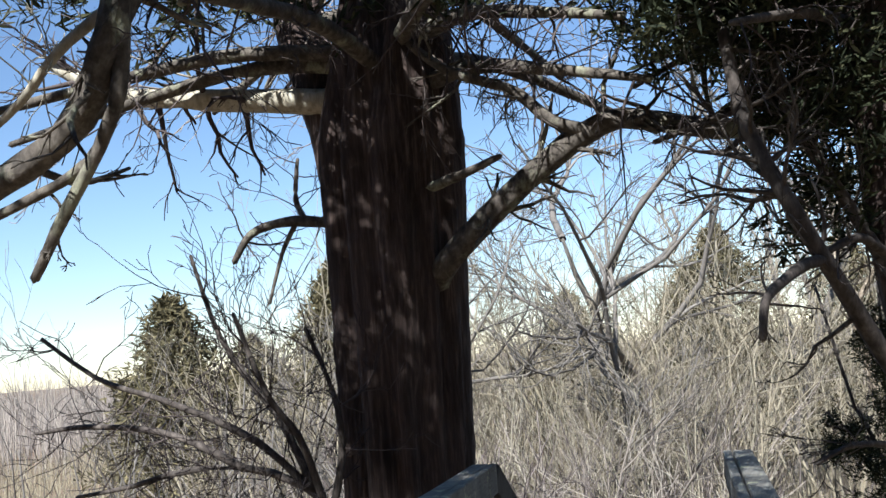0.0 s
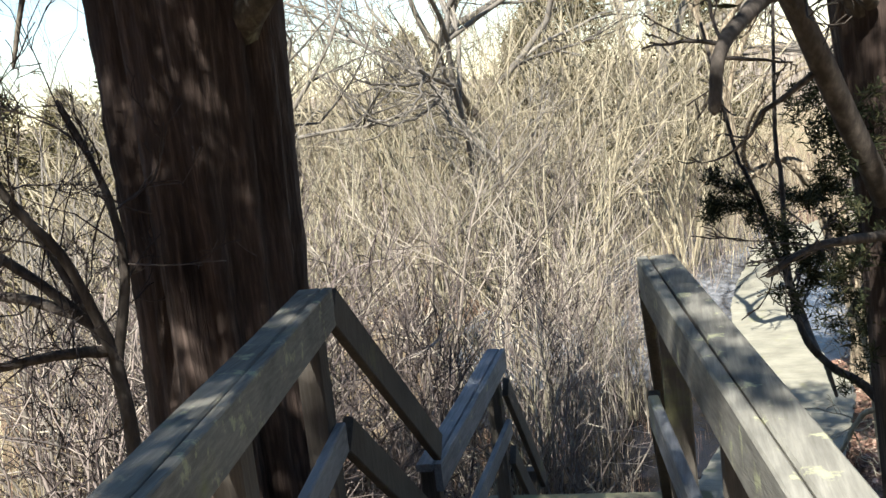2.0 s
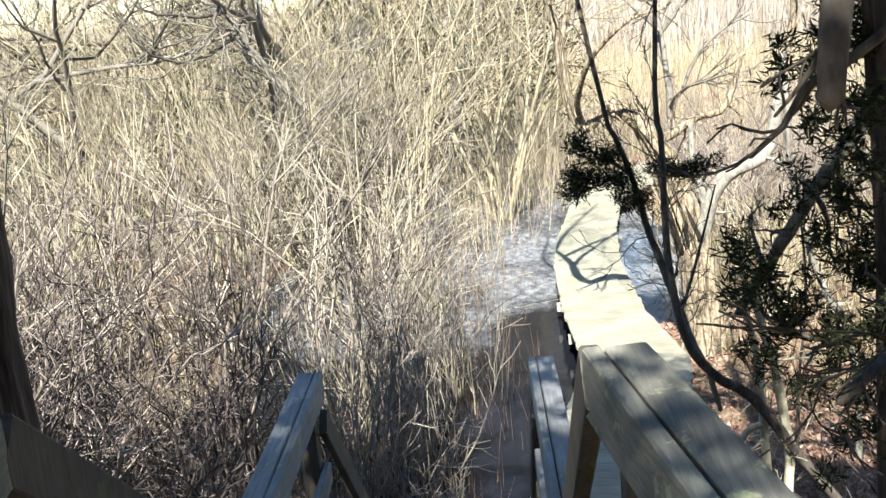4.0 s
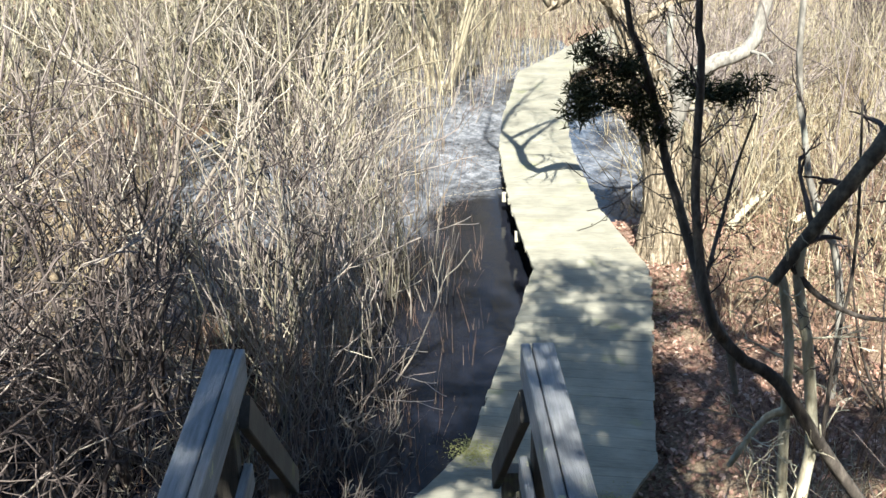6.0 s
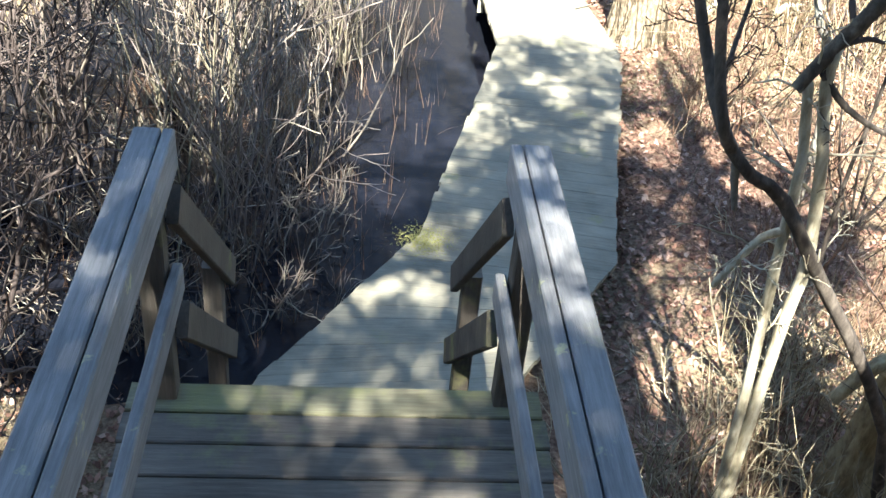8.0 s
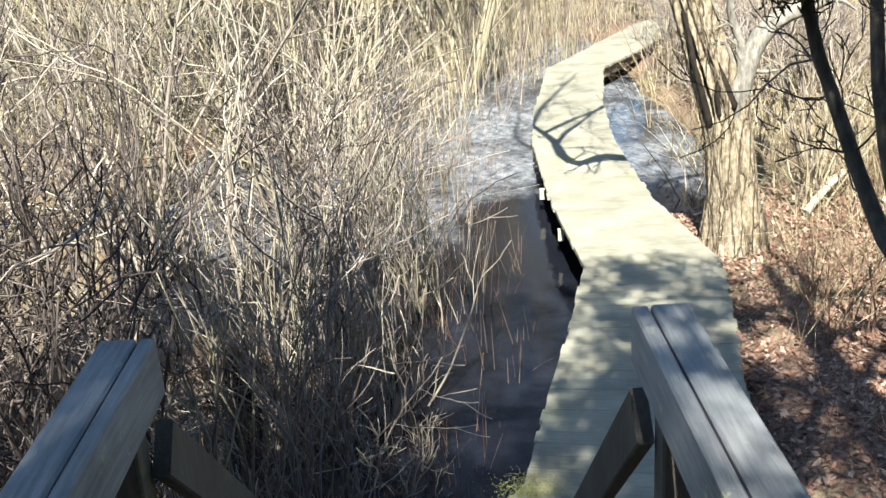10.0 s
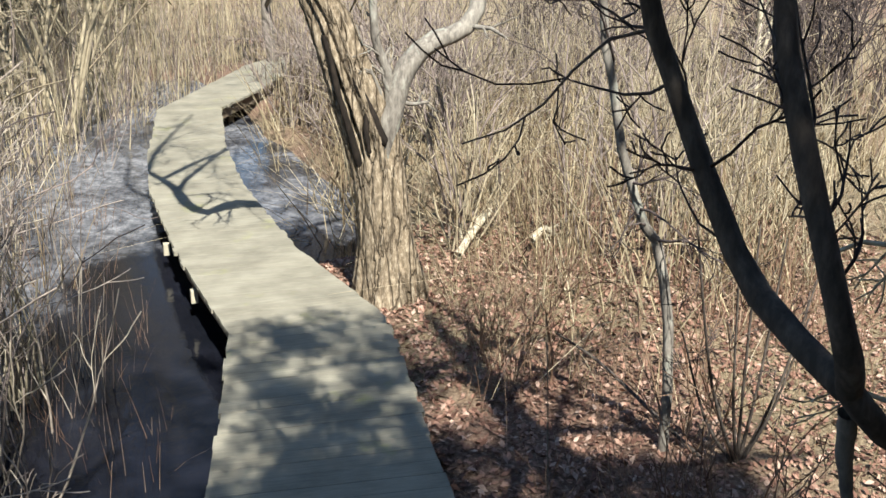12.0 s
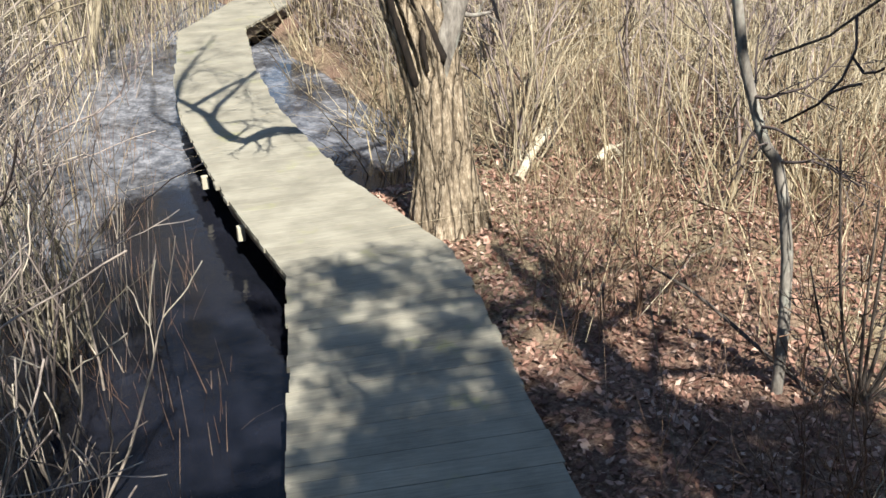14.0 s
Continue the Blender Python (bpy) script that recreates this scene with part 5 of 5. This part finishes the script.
def clumps(x, y, rng, scale, level):
    s = np.sin(x * scale + 1.3 * np.sin(y * scale * 0.7)) + np.sin(y * scale * 1.1 + 1.7 * np.sin(x * scale * 0.8)) + 0.5 * np.sin(2.3 * scale * (x + y))
    return s + rng.normal(size=len(x)) * 0.6 > level


def left_of(m):
    return lambda x, y, r: (x < edge_x(y, LEFT_EDGE) - m - 0.35 * np.sin(y * 1.9) * 0.5) & clumps(x, y, r, 2.1, -0.8)


field("reeds", "dry straw-coloured reeds standing in the marsh water", "reeds", 1200, -9, 2.0, 8.0, 17, 0.8, 1.9, 0.35, 0.006, STRAW, 401, left_of(1.1))
field("reeds", "sparse dead stems standing in open water", "reeds", 2200, -1.9, 1.4, 2.3, 12, 0.25, 0.85, 0.2, 0.003, RUST, 402, lambda x, y, r: (x < edge_x(y, LEFT_EDGE) - 0.4) & (clumps(x, y, r, 3.0, 0.6) | (y < 4.6)))
field("reeds", "upright thin stems along the channel", "reeds", 900, -2.5, 1.2, 6.0, 13, 0.6, 1.7, 0.13, 0.0055, TWIG, 415, lambda x, y, r: (x < edge_x(y, LEFT_EDGE) - 0.85) & (x > edge_x(y, LEFT_EDGE) - 2.2) & clumps(x, y, r, 2.6, 0.1))
field("reeds", "tall tan canes behind the forked tree", "reeds", 3600, 2.9, 12, 5.6, 20, 0.9, 2.1, 0.33, 0.0085, STRAW, 403, lambda x, y, r: (x > edge_x(y, RIGHT_EDGE) + 0.55 + 0.8 * (y < 9)) & (x + 0.55 * y > 8.0) & clumps(x, y, r, 1.3, 0.35))
field("reeds", "fallen tangled canes behind the forked tree", "reeds", 5200, 2.9, 12, 5.4, 18, 0.5, 1.5, 1.0, 0.0075, STRAW, 413, lambda x, y, r: (x > edge_x(y, RIGHT_EDGE) + 0.6 + 0.8 * (y < 9)) & (x + 0.55 * y > 7.6) & clumps(x, y, r, 1.9, 0.3))
field("reeds", "tall pale reeds closing over the end of the boardwalk", "reeds", 5200, -8, 12, 15, 27, 1.3, 2.5, 0.25, 0.007, MARSH, 404, lambda x, y, r: ((x < edge_x(y, LEFT_EDGE) - 0.25) | (x > edge_x(y, RIGHT_EDGE) + 0.7)) & clumps(x, y, r, 0.9, 0.1))
field("reeds", "grey-brown twiggy growth beyond the reeds", "brush", 3600, -6, 16, 13, 27, 1.0, 2.6, 0.5, 0.007, PURPLE_TWIG, 414, lambda x, y, r: (x < edge_x(y, LEFT_EDGE) - 0.6) | (x > edge_x(y, RIGHT_EDGE) + 1.2))
field("dry_stems", "rusty dry stems over leaf litter", "dry stems", 2600, 2.3, 8.5, 1.2, 8.5, 0.25, 0.85, 0.4, 0.0028, RUST, 405, lambda x, y, r: (x > edge_x(y, RIGHT_EDGE) + 0.35) & clumps(x, y, r, 2.4, 0.3))
field("dry_stems", "straw stems on the drier bank", "dry stems", 2200, 3.0, 10, 2.0, 9, 0.4, 1.3, 0.5, 0.0033, STRAW, 406, lambda x, y, r: (x + 0.7 * y > 7.2) & clumps(x, y, r, 1.9, 0.2))
field("dry_stems", "dead undergrowth on the bank beside the steps", "dry stems", 2200, -8, -1.25, -3.6, 4, 0.3, 1.0, 0.4, 0.003, RUST, 407, lambda x, y, r: clumps(x, y, r, 2.4, -0.6))
field("dry_stems", "dead undergrowth on the bank", "dry stems", 1500, 0.95, 5, -3.0, 2.2, 0.2, 0.7, 0.4, 0.003, RUST, 408, lambda x, y, r: clumps(x, y, r, 2.4, 0.2) & ((x > 1.9) | (y < 1.0)))
field("dry_stems", "pale dry stalks and grass on the sunny bank by the railing", "dry stems", 4200, 1.0, 4.2, -1.6, 2.4, 0.25, 0.8, 0.5, 0.0045, STRAW, 416, lambda x, y, r: clumps(x, y, r, 2.9, 0.15) & ((x > 1.95) | (y < 1.2)))
field("marsh_grass", "pale dry marsh grass spreading into the distance", "grass", 26000, -40, 22, 14, 62, 0.9, 1.8, 0.25, 0.011, MARSH, 409, lambda x, y, r: ((x < edge_x(y, LEFT_EDGE) - 1.0) | (x > 7.5) | (y > 24)), 2)
field("marsh_grass", "pale dry grass on the open side of the marsh", "grass", 16000, -34, -6, 0, 20, 0.7, 1.5, 0.3, 0.008, MARSH, 410, lambda x, y, r: clumps(x, y, r, 0.8, -1.2), 2)
field("far_thicket", "distant grey-brown thicket along the horizon", "thicket", 16000, -130, 70, 50, 130, 2.5, 6.0, 0.2, 0.05, FAR_BRUSH, 411, None, 2)
field("far_thicket", "distant grey-brown thicket across the marsh", "thicket", 5000, -80, -34, 2, 62, 2.0, 4.2, 0.2, 0.035, FAR_BRUSH, 412, None, 2)


def build_moss(label, x, y, seed, n, wide):
    rng = np.random.default_rng(seed)
    px, py = x + rng.normal(size=n) * wide, y + rng.normal(size=n) * wide
    v, q = blades(rng, px, py, np.full(n, 0.002), rng.uniform(0.002, 0.007, n), 0.9, np.full(n, 0.0035), 2)
    tagged(link_mesh("moss", v, q, GRASS_BLADE), label, "moss", kind="stuff")


build_moss("yellow-green moss tufts on the boardwalk corner", 0.52, 3.1, 431, 1500, 0.09)
build_moss("green moss on the boardwalk edge below the railing", 1.42, 2.36, 432, 1700, 0.1)


def build_leaves():
    rng = np.random.default_rng(420)
    n = 42000
    x, y = rng.uniform(1.7, 8.5, n), rng.uniform(0.2, 9.5, n)
    ok = (x > edge_x(y, RIGHT_EDGE) - 0.1) & ((y > 1.2) | (x > 1.2)) & (land(x, y) > -0.42)
    x, y = x[ok], y[ok]
    x2, y2 = rng.uniform(-2.4, 1.6, 9000), rng.uniform(0.8, 5.2, 9000)
    ok = (x2 < edge_x(y2, LEFT_EDGE) + 0.15) & (land(x2, y2) > -0.5)
    x, y = np.concatenate([x, x2[ok]]), np.concatenate([y, y2[ok]])
    n = len(x)
    s, a = rng.uniform(0.012, 0.034, n), rng.uniform(0, 6.28, n)
    nx, ny = rng.normal(size=n) * 0.45, rng.normal(size=n) * 0.45
    local = np.array([(-1, 0), (-0.2, -0.6), (1, 0), (-0.2, 0.6)])
    vs = []
    for lx, ly in local:
        px = (lx * np.cos(a) - ly * np.sin(a)) * s
        py = (lx * np.sin(a) + ly * np.cos(a)) * s
        vs.append(np.stack([x + px, y + py, land(x, y) + 0.012 + px * nx + py * ny + s * 0.35], axis=1))
    v = np.stack(vs, axis=1).reshape(-1, 3)
    f = np.arange(n)[:, None] * 4
    tris = np.concatenate([f + np.array([[0, 1, 2]]), f + np.array([[0, 2, 3]])])
    tagged(link_mesh("leaf_litter", v, tris, LEAF), "fallen curled brown leaves beside the boardwalk", "leaves", kind="stuff")


build_leaves()
